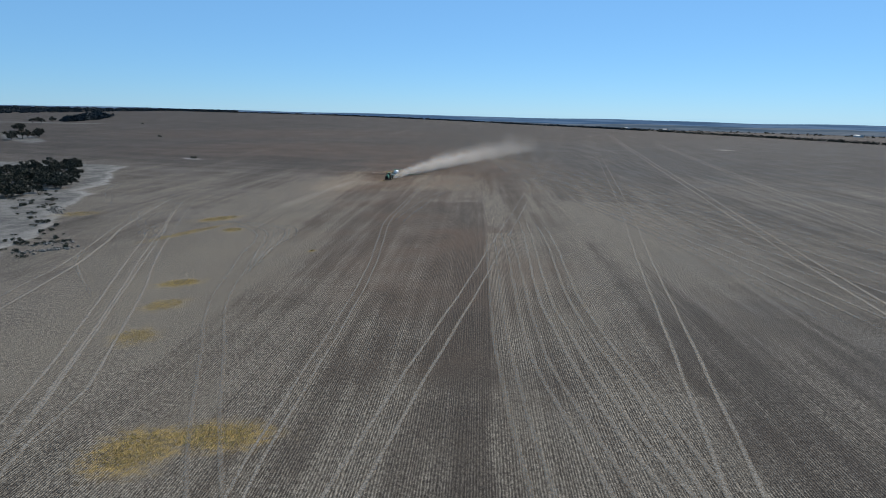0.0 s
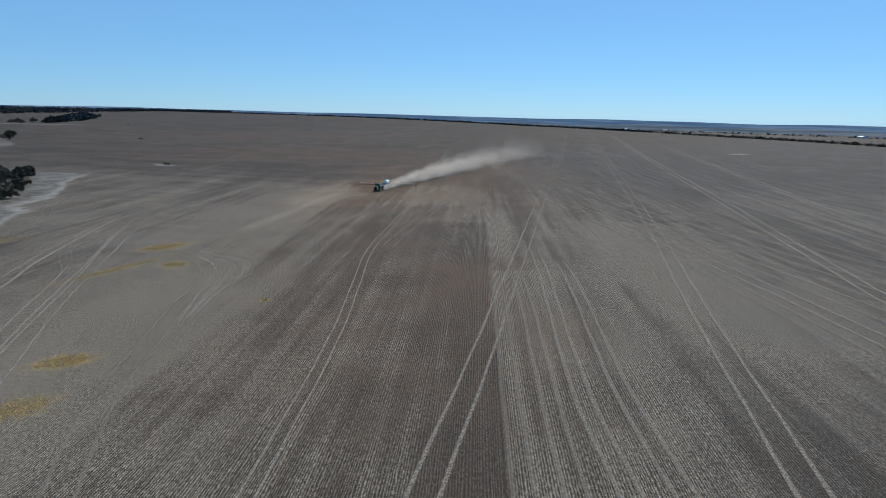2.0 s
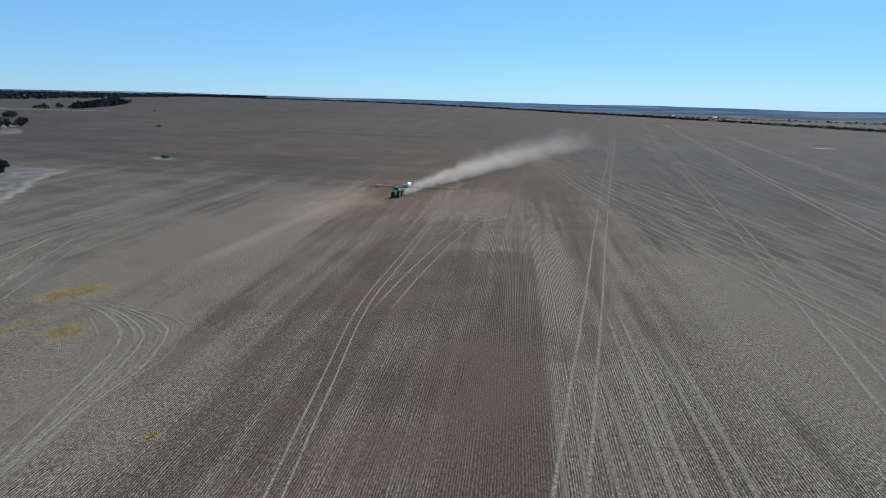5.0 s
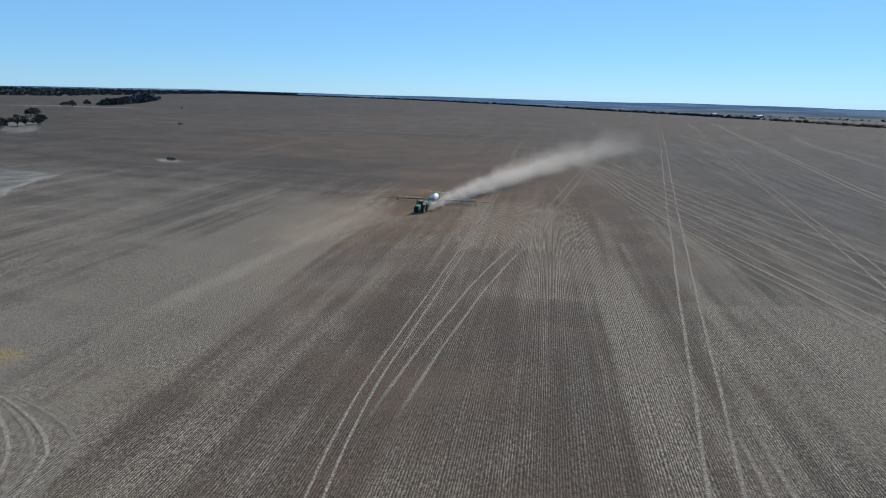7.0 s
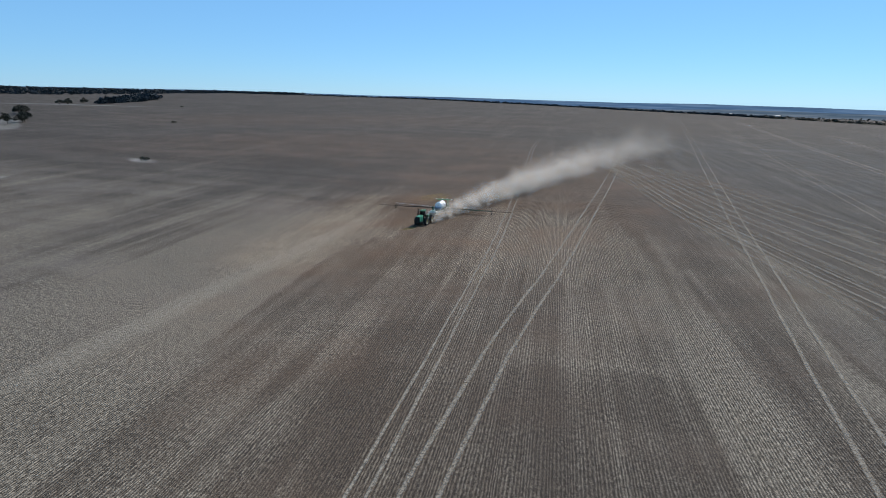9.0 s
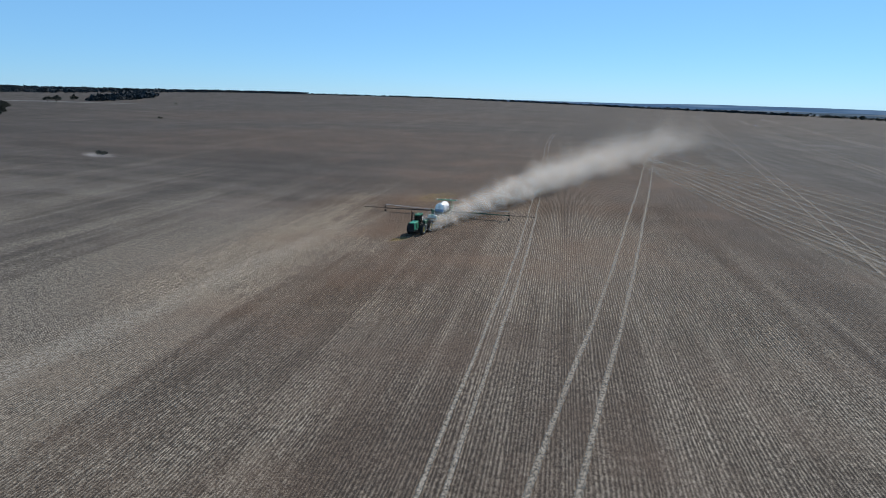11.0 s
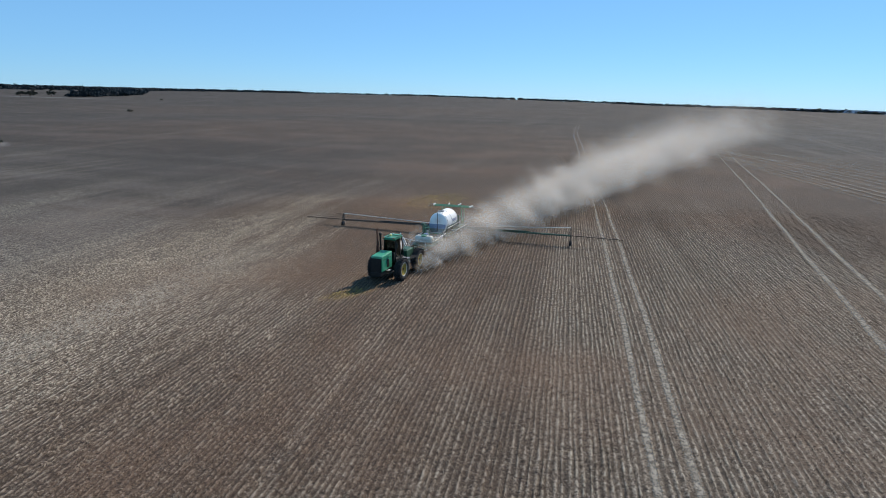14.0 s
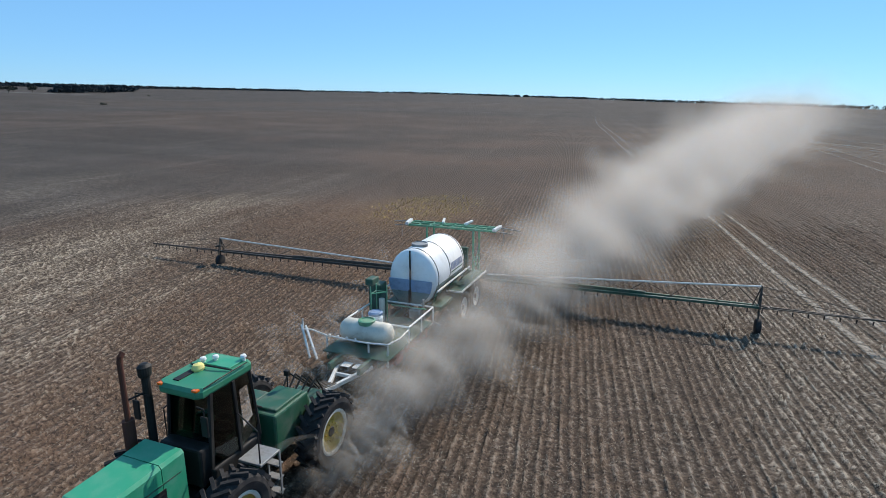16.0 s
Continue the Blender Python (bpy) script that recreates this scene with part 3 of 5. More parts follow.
def wheel_track(points, gap, width, strength=1.0, label="pale wheel tracks pressed into the stubble", height=0.075):
    """A pair of ruts that run along a line."""
    line = smooth_line(points)
    line = line + np.stack([np.sin(line[:, 1] * 0.31 + len(line)) * 0.05 + np.sin(line[:, 1] * 0.083) * 0.06, np.zeros(len(line))], -1)
    d = np.gradient(line, axis=0)
    side = np.stack([d[:, 1], -d[:, 0]], -1) / np.hypot(d[:, 0], d[:, 1])[:, None]
    thing = empty("wheel_track", Matrix())
    tagged(thing, label, "wheel track", group="wheel tracks across the field", kind="structure")
    for off in ((-gap / 2, gap / 2) if gap else (0.0,)):
        cols = [line + side * (off + width * (u - 0.5)) for u in (0, 0.34, 0.66, 1)]
        xy = np.stack(cols, 1)
        near = (xy[..., 0] > NEAR[0]) & (xy[..., 0] < NEAR[1]) & (xy[..., 1] > NEAR[2] - 6) & (xy[..., 1] < NEAR[3] + 6)
        z = gz(xy[..., 0], xy[..., 1]) + np.where(near, 0.080, height)
        n = len(line)
        idx = np.arange(n * 4).reshape(n, 4)
        faces = np.stack([idx[:-1, :-1], idx[:-1, 1:], idx[1:, 1:], idx[1:, :-1]], -1).reshape(-1, 4)
        run = np.concatenate([[0], np.cumsum(np.hypot(*np.diff(line, axis=0).T))])
        fade = min(1.0, strength * 1.22) * smooth01(run / 14 + 0.1) * smooth01((run[-1] - run) / 14 + 0.1)
        uv = np.stack([np.tile((0, 0.34, 0.66, 1), (n, 1)), np.repeat(fade[:, None], 4, 1)], -1).reshape(-1, 2)
        rut = from_arrays("rut", np.concatenate([xy, z[..., None]], -1).reshape(-1, 3), faces, M_TRACK, True, uv)
        rut.parent = thing
    return thing


NEAR = (-128.0, -18.0, 206.0, 306.0)  # stretch of field with modelled rows
TRAM_LABEL = "straight pale tramline of two ruts along the field"
TRAMS = (([(50.8, 80), (49.6, 140), (49.0, 200), (48.6, 300), (45.5, 560), (44.0, 840)], 2.9, 0.85, 1.0),
         ([(15.6, 30), (16.0, 70), (16.2, 110), (16.7, 150), (17.7, 195), (18.0, 280), (18.1, 510), (18.0, 900)], 2.9, 0.64, 0.72),
         ([(-16.6, 24), (-16.5, 60), (-16.0, 110), (-15.9, 160), (-15.8, 280), (-14.8, 430), (-14.2, 530), (-14.0, 950)], 2.8, 0.56, 0.72),
         ([(-47.2, 152), (-48.7, 170), (-49.6, 200), (-49.2, 225), (-49.0, 260), (-49.0, 310), (-49.4, 420), (-49.2, 640)], 2.8, 0.56, 0.72),
         ([(79.2, 90), (79.4, 170), (79.6, 240), (80, 330), (79, 620)], 2.8, 0.85, 0.85))
for pts, gap, width, strength in TRAMS:
    wheel_track(pts, gap, width, strength, TRAM_LABEL)
# the pass that swings towards the machine
BEND = [(-20.5, 22), (-25.2, 37), (-29.1, 58), (-32.1, 75), (-38.5, 107), (-46.4, 138), (-50.1, 152), (-52.6, 166), (-54.8, 184), (-57.6, 206), (-62.2, 240), (-67.1, 272), (-70.4, 292), (-76.6, 328), (-88, 395), (-99, 460), (-109, 536)]
wheel_track(BEND, 1.5, 0.40, 0.80)
# passes that sweep across towards +x from one headland
for k, (off, width, strength) in enumerate(((-4.6, 1.4, 0.34), (-2.4, 1.0, 0.45), (0.0, 0.9, 0.80), (2.7, 0.9, 0.72), (6.5, 1.8, 0.42), (10.3, 1.1, 0.60), (13.4, 2.2, 0.46), (17.6, 1.2, 0.55), (22.0, 2.6, 0.42), (27.5, 1.3, 0.50), (32.0, 2.8, 0.38), (38.0, 1.4, 0.45))):
    wheel_track([(-56 + off * (0.55 + 0.05 * (k % 3)), 404 - 4 * (k % 4)), (-42 + off * 0.75, 352), (-27 + off * 0.9, 297), (-9 + off, 244 + 2 * (k % 2)), (7.5 + off * 1.05, 204), (20 + off * 1.15, 171), (34 + off * 1.3, 132), (46 + off * 1.5, 88)], 0.0, width, strength * 0.75,
                "pale wheel mark sweeping across the stubble")
for pts, strength in (([(-14, 170), (-9.5, 142), (-3.5, 97), (0.7, 77), (5.7, 58), (10.7, 44), (15, 34)], 0.62), ([(-8, 160), (-3.7, 137), (1.3, 98), (5.3, 78), (9.5, 62), (13.4, 45), (17, 33)], 0.60),
                      ([(-17, 150), (-12.4, 129), (-6.3, 90), (-2, 68), (4.2, 49), (6.2, 43), (10, 33)], 0.52), ([(-19, 142), (-16.8, 128), (-9.7, 84), (-5.1, 61), (-0.5, 42), (2, 32)], 0.42)):
    wheel_track(pts, 1.9, 0.70, strength)
# headland passes beside the sandy scrub
for pts, width, strength in (([(-139, 188), (-120, 154), (-99, 121), (-90, 106), (-77.3, 85), (-64, 63), (-55.8, 49), (-52, 42), (-46, 30)], 0.55, 0.70), ([(-112, 134), (-104, 122), (-91, 101), (-72.7, 72), (-61.6, 54), (-56, 44), (-50, 33)], 0.5, 0.62),
                             ([(-128, 165), (-108, 134), (-91.3, 106), (-74.3, 79), (-63.3, 61), (-53.4, 44), (-48, 33)], 0.55, 0.66), ([(-136, 190), (-116, 154), (-88.2, 107), (-72.2, 83), (-59.5, 62), (-52, 49.4), (-48.7, 39), (-43, 28)], 0.5, 0.70),
                             ([(-143, 187), (-120, 134.5), (-109.5, 116), (-98.5, 95.5), (-93.3, 83.4), (-87.5, 69.4), (-82, 56)], 1.0, 0.75), ([(-146, 189), (-123, 136), (-112, 115), (-101.5, 95), (-96.5, 82), (-91, 68)], 0.7, 0.55),
                             ([(-110, 110), (-100, 97), (-88, 86), (-78, 78)], 0.7, 0.35)):
    wheel_track(pts, 0.0, width * 1.15, min(1.0, strength * 1.45), "pale wheel mark along the field headland")
wheel_track([(-22, 28), (-27.6, 36), (-32.5, 43), (-37.5, 51), (-45, 63), (-55.6, 80), (-62, 95), (-68.6, 111), (-73.4, 125), (-78, 133), (-83, 138), (-95, 146)], 2.8, 0.60, 0.45)
OUTER = np.array([(-95, 147), (-87, 146), (-80, 144.7), (-73.3, 142), (-69.5, 136), (-67.3, 130.6), (-66.5, 120), (-62, 104)])
INNER = np.array([(-99, 145.5), (-90, 143.4), (-81.7, 139), (-76.2, 133.6), (-72.9, 126.6), (-69.8, 119), (-66, 110), (-60, 96)])
for k in range(6):
    wheel_track(list(OUTER + (INNER - OUTER) * (k / 5 + 0.06 * (k % 2))), 0.0, 0.6, (0.45, 0.80, 0.55, 0.90, 0.70, 0.85)[k], "curved pale wheel mark where machines turn")
for k in range(3):
    wheel_track([(-96 - 12 * k, 118 + 10 * k), (-108 - 12 * k, 128 + 12 * k), (-113 - 10 * k, 140 + 12 * k), (-108 - 10 * k, 152 + 12 * k)], 2.2, 0.45, 0.42, "curved pale wheel mark where machines turn")
wheel_track([(-103.5, 120), (-109, 127), (-111.6, 133.6), (-106, 131), (-102, 124), (-95, 110)], 1.6, 0.45, 0.50, "curved pale wheel mark where machines turn")
wheel_track([(-150, 160), (-160, 172), (-176, 190), (-190, 214)], 2.2, 0.5, 0.5)
wheel_track([(-70, 420), (-58, 388), (-36, 324), (-17, 275), (-7, 247), (-1, 234), (14, 205)], 2.6, 0.45, 0.4)

# ---- crop rows close to the machine ----
rc, rs = math.cos(radians(ROW_TURN)), math.sin(radians(ROW_TURN))


def rut_lines(y):
    """Where the wheel ruts cross the modelled rows, at each y."""
    tram, bend = (np.interp(y, [p[1] for p in line], [p[0] for p in line]) for line in (TRAMS[3][0], BEND))
    return [tram + off for off in (-1.4, 1.4)] + [bend + off for off in (-0.75, 0.75)]


ROW_NO = int((NEAR[0] + NEAR[1]) / 2 * rc / ROW_GAP + (NEAR[2] + NEAR[3]) / 2 * rs / ROW_GAP) - 300
drift = np.random.default_rng(17).normal(0, 0.031, 640)
ROW_OFF = np.zeros(640)               # rows are not sown at quite even steps
for k in range(1, 640):
    ROW_OFF[k] = 0.93 * ROW_OFF[k - 1] + drift[k]


def row_shift(number):
    return ROW_OFF[np.clip(np.round(number).astype(int) - ROW_NO, 0, 639)]


def furrows():
    """Ridges of soil along the crop rows, as one sheet that lies on the field."""
    cx, cy = (NEAR[0] + NEAR[1]) / 2, (NEAR[2] + NEAR[3]) / 2
    ca = cx * rc + cy * rs
    u = (np.round(ca / ROW_GAP) + np.arange(-172, 172, 1 / 3)) * ROW_GAP
    v = np.arange(-46, 46.1, 0.15) + cy * rc - cx * rs
    U, V = np.meshgrid(u, v, indexing="ij")
    x, y = U * rc - V * rs, U * rs + V * rc
    rng = np.random.default_rng(3)
    seeds = np.repeat(rng.random((U.shape[0] // 3 + 1, 3)), 3, 0)[:U.shape[0]]
    sway = 0.03 * np.sin(V * (0.5 + 1.3 * seeds[:, :1]) + 6.3 * seeds[:, 1:2]) + row_shift(U / ROW_GAP)
    x, y = x + sway * rc, y + sway * rs
    row = np.repeat(rng.random((U.shape[0] // 3 + 1, U.shape[1] // 9 + 1)), 3, 0)[:U.shape[0]].repeat(9, 1)[:, :U.shape[1]]
    ridge = (0.5 + 0.5 * np.cos(U * math.tau / ROW_GAP)) * (0.80 + 0.45 * row)
    clod = rng.random(U.shape) * (0.35 + 0.65 * ridge)
    edge = smooth01((46 - np.abs(U - ca)) / 14) * smooth01((46 - np.abs(V - (cy * rc - cx * rs))) / 14)
    rut = np.ones_like(U)
    for rx in rut_lines(y):
        rut *= 1 - 0.9 * np.exp(-((x - rx) / 0.27) ** 4)
    lump = 0.5 + 0.5 * np.sin(U * 3.1 + 2 * np.sin(V * 1.3)) * np.sin(V * 2.3 + U)
    z = gz(x, y) + 0.012 + edge * rut * (0.045 * ridge + 0.150 * clod ** 3 * (0.55 + 0.45 * lump))
    straw = np.clip(ridge * (0.75 + 0.5 * rng.random(U.shape)), 0, 1) * rut + 0.5 * (1 - rut)
    return grid_mesh("soil_ridges", x, y, z, M_GROUND, np.stack([straw, edge], -1).reshape(-1, 2))


tagged(furrows(), "low soil ridges of crop rows with broken clods", "crop rows", kind="stuff")


def blades(name, x, y, z, length, width, lean, rng, material, turn=None):
    """Straws as slim folded slivers that stand or lie at their places."""
    n = len(x)
    a, tilt = rng.random(n) * math.tau if turn is None else turn, lean
    d = np.stack([np.cos(a) * np.sin(tilt), np.sin(a) * np.sin(tilt), np.cos(tilt)], -1)
    s = np.stack([-np.sin(a), np.cos(a), np.zeros(n)], -1) * width[:, None]
    base = np.stack([x, y, z], -1)
    top = base + d * length[:, None]
    ridge = base + d * (length * 0.5)[:, None] + np.array([0, 0, 1]) * (width * 0.5)[:, None]
    verts = np.stack([base - s, base + s, top, ridge], 1).reshape(-1, 3)
    i = np.arange(n)[:, None] * 4
    faces = np.concatenate([i + np.array([0, 3, 2]), i + np.array([3, 1, 2])])
    return from_arrays(name, verts, faces, material)


def stubble():
    rng = np.random.default_rng(11)
    n, core = 120000, 95000
    # thicker round the machine, thinner away from it
    x = NEAR[0] + (NEAR[1] - NEAR[0]) * rng.random(n)
    y = NEAR[2] + (NEAR[3] - NEAR[2]) * rng.random(n)
    x[:core], y[:core] = -77 + 46 * (rng.random(core) + rng.random(core) - 1), 256 + 48 * (rng.random(core) + rng.random(core) - 1)
    U, V = x * rc + y * rs, y * rc - x * rs
    U = np.round(U / ROW_GAP) * ROW_GAP + row_shift(U / ROW_GAP) + rng.normal(0, 0.05, n)
    x, y = U * rc - V * rs, U * rs + V * rc
    keep = np.ones(n, bool)
    for rx in rut_lines(y):
        keep &= np.abs(x - rx) > 0.26
    x, y = x[keep], y[keep]
    n = len(x)
    lying = rng.random(n) < 0.45
    lean = np.where(lying, 1.35 + 0.15 * rng.random(n), 0.2 + 0.6 * rng.random(n))
    length = np.where(lying, 0.05 + 0.11 * rng.random(n), 0.04 + 0.07 * rng.random(n))
    return blades("stubble", x, y, gz(x, y) + 0.055, length, 0.009 + 0.016 * rng.random(n), lean, rng, M_STRAW, radians(90 + ROW_TURN) + rng.normal(0, 0.55, n) + math.pi * (rng.random(n) < 0.5))


tagged(stubble(), "short pale broken straw standing in crop rows", "stubble", kind="stuff")


def weed_patch(cx, cy, rx, ry, turn, count, seed):
    rng = np.random.default_rng(seed)
    a, r = rng.random(count) * math.tau, np.sqrt(rng.random(count)) * (0.75 + 0.35 * rng.random(count))
    c, s = math.cos(radians(turn)), math.sin(radians(turn))
    u, v = rx * r * np.cos(a), ry * r * np.sin(a)
    x, y = cx + u * c - v * s, cy + u * s + v * c
    ob = blades("weed_patch", x, y, gz(x, y), 0.16 + 0.22 * rng.random(count), 0.03 + 0.05 * rng.random(count), 0.3 + 0.9 * rng.random(count), rng, M_WEED)
    return tagged(ob, "patch of dry yellow weeds among the stubble", "weeds", group="weed patches", kind="stuff")


for k, (cx, cy, rx, ry, turn, thick) in enumerate(WEEDS):
    weed_patch(cx, cy, rx, ry, turn, int(rx * ry * 170 * thick) + 60, 40 + k)

# ---- trees and scrub ----
def crown_arrays(rng, blobs, leaves, size):
    """Leaf sprays over a set of rough balls (x, y, z, radius)."""
    blobs = np.array(blobs, float)
    w = blobs[:, 3] ** 2
    pick = rng.choice(len(blobs), leaves, p=w / w.sum())
    d = rng.normal(size=(leaves, 3))
    d /= np.linalg.norm(d, axis=1)[:, None]
    c = blobs[pick, :3] + d * (blobs[pick, 3] * (0.55 + 0.55 * rng.random(leaves)))[:, None] * np.array([1, 1, 0.7])
    s = size * (0.6 + 0.8 * rng.random(leaves))
    a = rng.normal(size=(leaves, 3))
    a /= np.linalg.norm(a, axis=1)[:, None]
    b = np.cross(a, rng.normal(size=(leaves, 3)))
    b /= np.linalg.norm(b, axis=1)[:, None]
    n = np.cross(a, b)
    verts = np.stack([c + a * s[:, None], c + b * (s * 0.6)[:, None] + n * (s * 0.2)[:, None], c - a * s[:, None], c - b * (s * 0.6)[:, None] + n * (s * 0.2)[:, None]], 1).reshape(-1, 3)
    i = np.arange(leaves)[:, None] * 4
    return verts, np.concatenate([i + np.array([0, 1, 2]), i + np.array([0, 2, 3])])


def tree(height, seed, name="tree", label="dark olive gum tree with a ragged crown", spread_out=1.35):
    rng = np.random.default_rng(seed)
    rnd = random.Random(seed)
    thing = empty(name, Matrix())
    bm = bmesh.new()
    fork = height * (0.28 + 0.1 * rnd.random())
    rod(bm, (0, 0, -0.3), (0.05 * height * (rnd.random() - 0.5), 0, fork), 0.035 * height, 0.024 * height, 7)
    blobs = []
    for i in range(6):
        a = math.tau * (i + rnd.random() * 0.7) / 6
        r = height * (0.16 + 0.22 * rnd.random()) * spread_out
        tip = (r * math.cos(a), r * math.sin(a), height * (0.50 + 0.26 * rnd.random()))
        rod(bm, (0, 0, fork * 0.9), tip, 0.016 * height, 0.005 * height, 5)
        blobs.append((*tip, height * (0.15 + 0.09 * rnd.random())))
        if rnd.random() < 0.7:
            blobs.append((tip[0] * 1.3, tip[1] * 1.3, tip[2] * 0.85, height * 0.13))
    blobs.append((0, 0, height * 0.82, height * 0.18))
    part("trunk", bm, M_BARK, thing, "grey bark trunk with forked limbs")
    crown = from_arrays("crown", *crown_arrays(rng, blobs, 520, height * 0.06), M_LEAF)
    crown.parent = thing
    return tagged(thing, label, "tree", group="paddock trees")


def shrub(size, seed):
    rng = np.random.default_rng(seed)
    blobs = [(size * 0.5 * rng.normal(), size * 0.5 * rng.normal(), size * (0.25 + 0.25 * rng.random()), size * 0.4) for _ in range(4)]
    ob = from_arrays("shrub", *crown_arrays(rng, blobs, 150, size * 0.13), M_SCRUB)
    return tagged(ob, "low grey-green shrub on pale sandy ground", "shrub", group="scrub beside the field")


def place(x, y, turn=0.0, scale=1.0, sink=0.0):
    return Matrix.LocRotScale((x, y, float(gz(x, y)) - sink), Euler((0, 0, turn)), (scale,) * 3)


rnd = random.Random(21)
gums = [tree(7.0, s) for s in (1, 2, 3, 4)]
spots = [(-572, 503), (-564, 500), (-578, 512), (-473, 420), (-478, 440), (-481, 444), (-470, 407), (-462, 400), (-476, 428), (-677, 631), (-690, 630), (-707, 655), (-698, 668), (-560, 494)]
# the dense clump beside the sandy bank
for _ in range(95):
    t, w = rnd.random(), rnd.random()
    spots.append((-191 - 72 * t, (191 + 72 * t) * (0.76 + 0.24 * w)))
for i, (x, y) in enumerate(spots):
    g = gums[i % 4]
    m = place(x, y, rnd.random() * 6, rnd.uniform(1.0, 1.5) if y > 300 else rnd.uniform(0.62, 0.95), 0.9 if y > 300 else 1.1)
    if i < 4:
        g.matrix_basis = m
    else:
        copy_thing(g, m).scale = m.to_scale()
shrubs = [shrub(1.6, 60 + s) for s in range(3)]
for i in range(60):
    t, v = rnd.random(), rnd.random()
    x, y = -112 - 80 * t + rnd.uniform(-4, 4), 94 + 70 * t + rnd.uniform(-2, 14)
    m = place(x, y, rnd.random() * 6, rnd.uniform(0.35, 1.0) * (1.3 if v > 0.85 else 0.8))
    if i < 3:
        shrubs[i].matrix_basis = m
    else:
        copy_thing(shrubs[i % 3], m).scale = m.to_scale()


def stone_heap(x0, y0, x1, y1, count, seed):
    """A line of field stones and dead wood."""
    r = random.Random(seed)
    bm = bmesh.new()
    for _ in range(count):
        t = r.random()
        x, y = x0 + (x1 - x0) * t + r.gauss(0, 0.9), y0 + (y1 - y0) * t + r.gauss(0, 0.9)
        s = r.uniform(0.10, 0.38)
        res = bmesh.ops.create_icosphere(bm, subdivisions=1, radius=s, matrix=Matrix.Translation((x, y, float(gz(x, y)) + s * 0.3)))
        for v in res["verts"]:
            v.co += Vector((r.gauss(0, 1), r.gauss(0, 1), r.gauss(0, 0.6))) * s * 0.18
    ob = finish("stone_heap", bm, M_ROCK)
    return tagged(ob, "line of picked field stones on sandy ground", "stones", kind="stuff")


stone_heap(-150, 141, -160, 150, 60, 1)
stone_heap(-119, 99, -112, 108, 70, 2)
stone_heap(-124, 107, -116, 113, 50, 3)


def wood(name, label, count, where, height, leaves, leaf_size, seed, material=None):
    """A stand of trees too far off to count."""
    rng = np.random.default_rng(seed)
    vs, fs, k = [], [], 0
    for _ in range(count):
        x, y = where(rng)
        h = height * (0.6 + 0.8 * rng.random() ** 2)
        blobs = [(x + h * 0.3 * rng.normal(), y + h * 0.3 * rng.normal(), float(gz(x, y)) + h * (0.10 + 0.55 * rng.random()), h * 0.30) for _ in range(4)]
        v, f = crown_arrays(rng, blobs, leaves, h * leaf_size)
        vs.append(v)
        fs.append(f + k)
        k += len(v)
    return tagged(from_arrays(name, np.vstack(vs), np.vstack(fs), material or M_LEAF), label, "trees", kind="stuff")


def along_edge(rng, a0, a1, wide):
    """A spot near the far boundary of the field, between two bearings."""
    az = a0 + (a1 - a0) * rng.random()
    d = np.interp(az, EDGE_AZ, EDGE_D) + rng.normal(0, wide)
    return d * math.sin(radians(az)), d * math.cos(radians(az))


def in_forest(rng):
    az = -75 + 43 * rng.random()
    d = np.interp(az, EDGE_AZ, EDGE_D) + 20
    d += (2000 - d) * rng.random()
    return d * math.sin(radians(az)), d * math.cos(radians(az))


def in_corner(rng):
    t, u = rng.random(), rng.random()
    return -705 - 80 * t - 110 * u * (0.4 + 0.6 * t) + rng.normal(0, 5), 690 + 175 * t + 90 * u + rng.normal(0, 5)


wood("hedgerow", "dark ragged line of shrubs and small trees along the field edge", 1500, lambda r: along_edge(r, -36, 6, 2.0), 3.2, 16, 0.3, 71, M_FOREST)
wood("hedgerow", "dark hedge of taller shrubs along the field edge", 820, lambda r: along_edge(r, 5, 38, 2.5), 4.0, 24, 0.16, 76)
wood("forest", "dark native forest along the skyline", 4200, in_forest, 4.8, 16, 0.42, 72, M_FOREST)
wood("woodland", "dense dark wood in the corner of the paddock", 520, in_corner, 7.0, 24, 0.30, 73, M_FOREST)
wood("far_clump", "dark clump of trees standing beyond the hedge", 60, lambda r: (-30 + 150 * r.random(), 1520 + 30 * r.random()), 8.0, 24, 0.2, 74)
wood("far_windbreak", "thin dark windbreak in the far paddocks", 260, lambda r: ((lambda x: (x, 2350 - 0.2 * x + 30 * r.random()))(150 + 1700 * r.random())), 7.0, 12, 0.25, 75)

def shed(x, y, w, l, h, turn):
    bm = bmesh.new()
    loft(bm, [[(-w / 2, s * l / 2, 0), (w / 2, s * l / 2, 0), (w / 2, s * l / 2, h), (0, s * l / 2, h * 1.35), (-w / 2, s * l / 2, h)] for s in (-1, 1)])
    ob = finish("farm_shed", bm, M_SHED)
    ob.matrix_basis = place(x, y, radians(turn))
    return tagged(ob, "small white metal farm shed in a far paddock", "shed", group="far farm sheds")


for x, y, w, l, h, turn in ((190, 2290, 14, 26, 6, 20), (330, 2320, 12, 20, 5, 70), (900, 2150, 16, 30, 6, 10), (1250, 2080, 12, 24, 5, 50)):
    shed(x, y, w, l, h, turn)
mound = shrub(2.2, 90)
mound.matrix_basis = place(-230, 316, 0.4, 1.0)
tagged(mound, "dark dead bush on a pale sandy mound", "shrub")
for i, (x, y) in enumerate(((-415, 520), (-614, 737))):
    copy_thing(mound, place(x, y, i * 1.3))

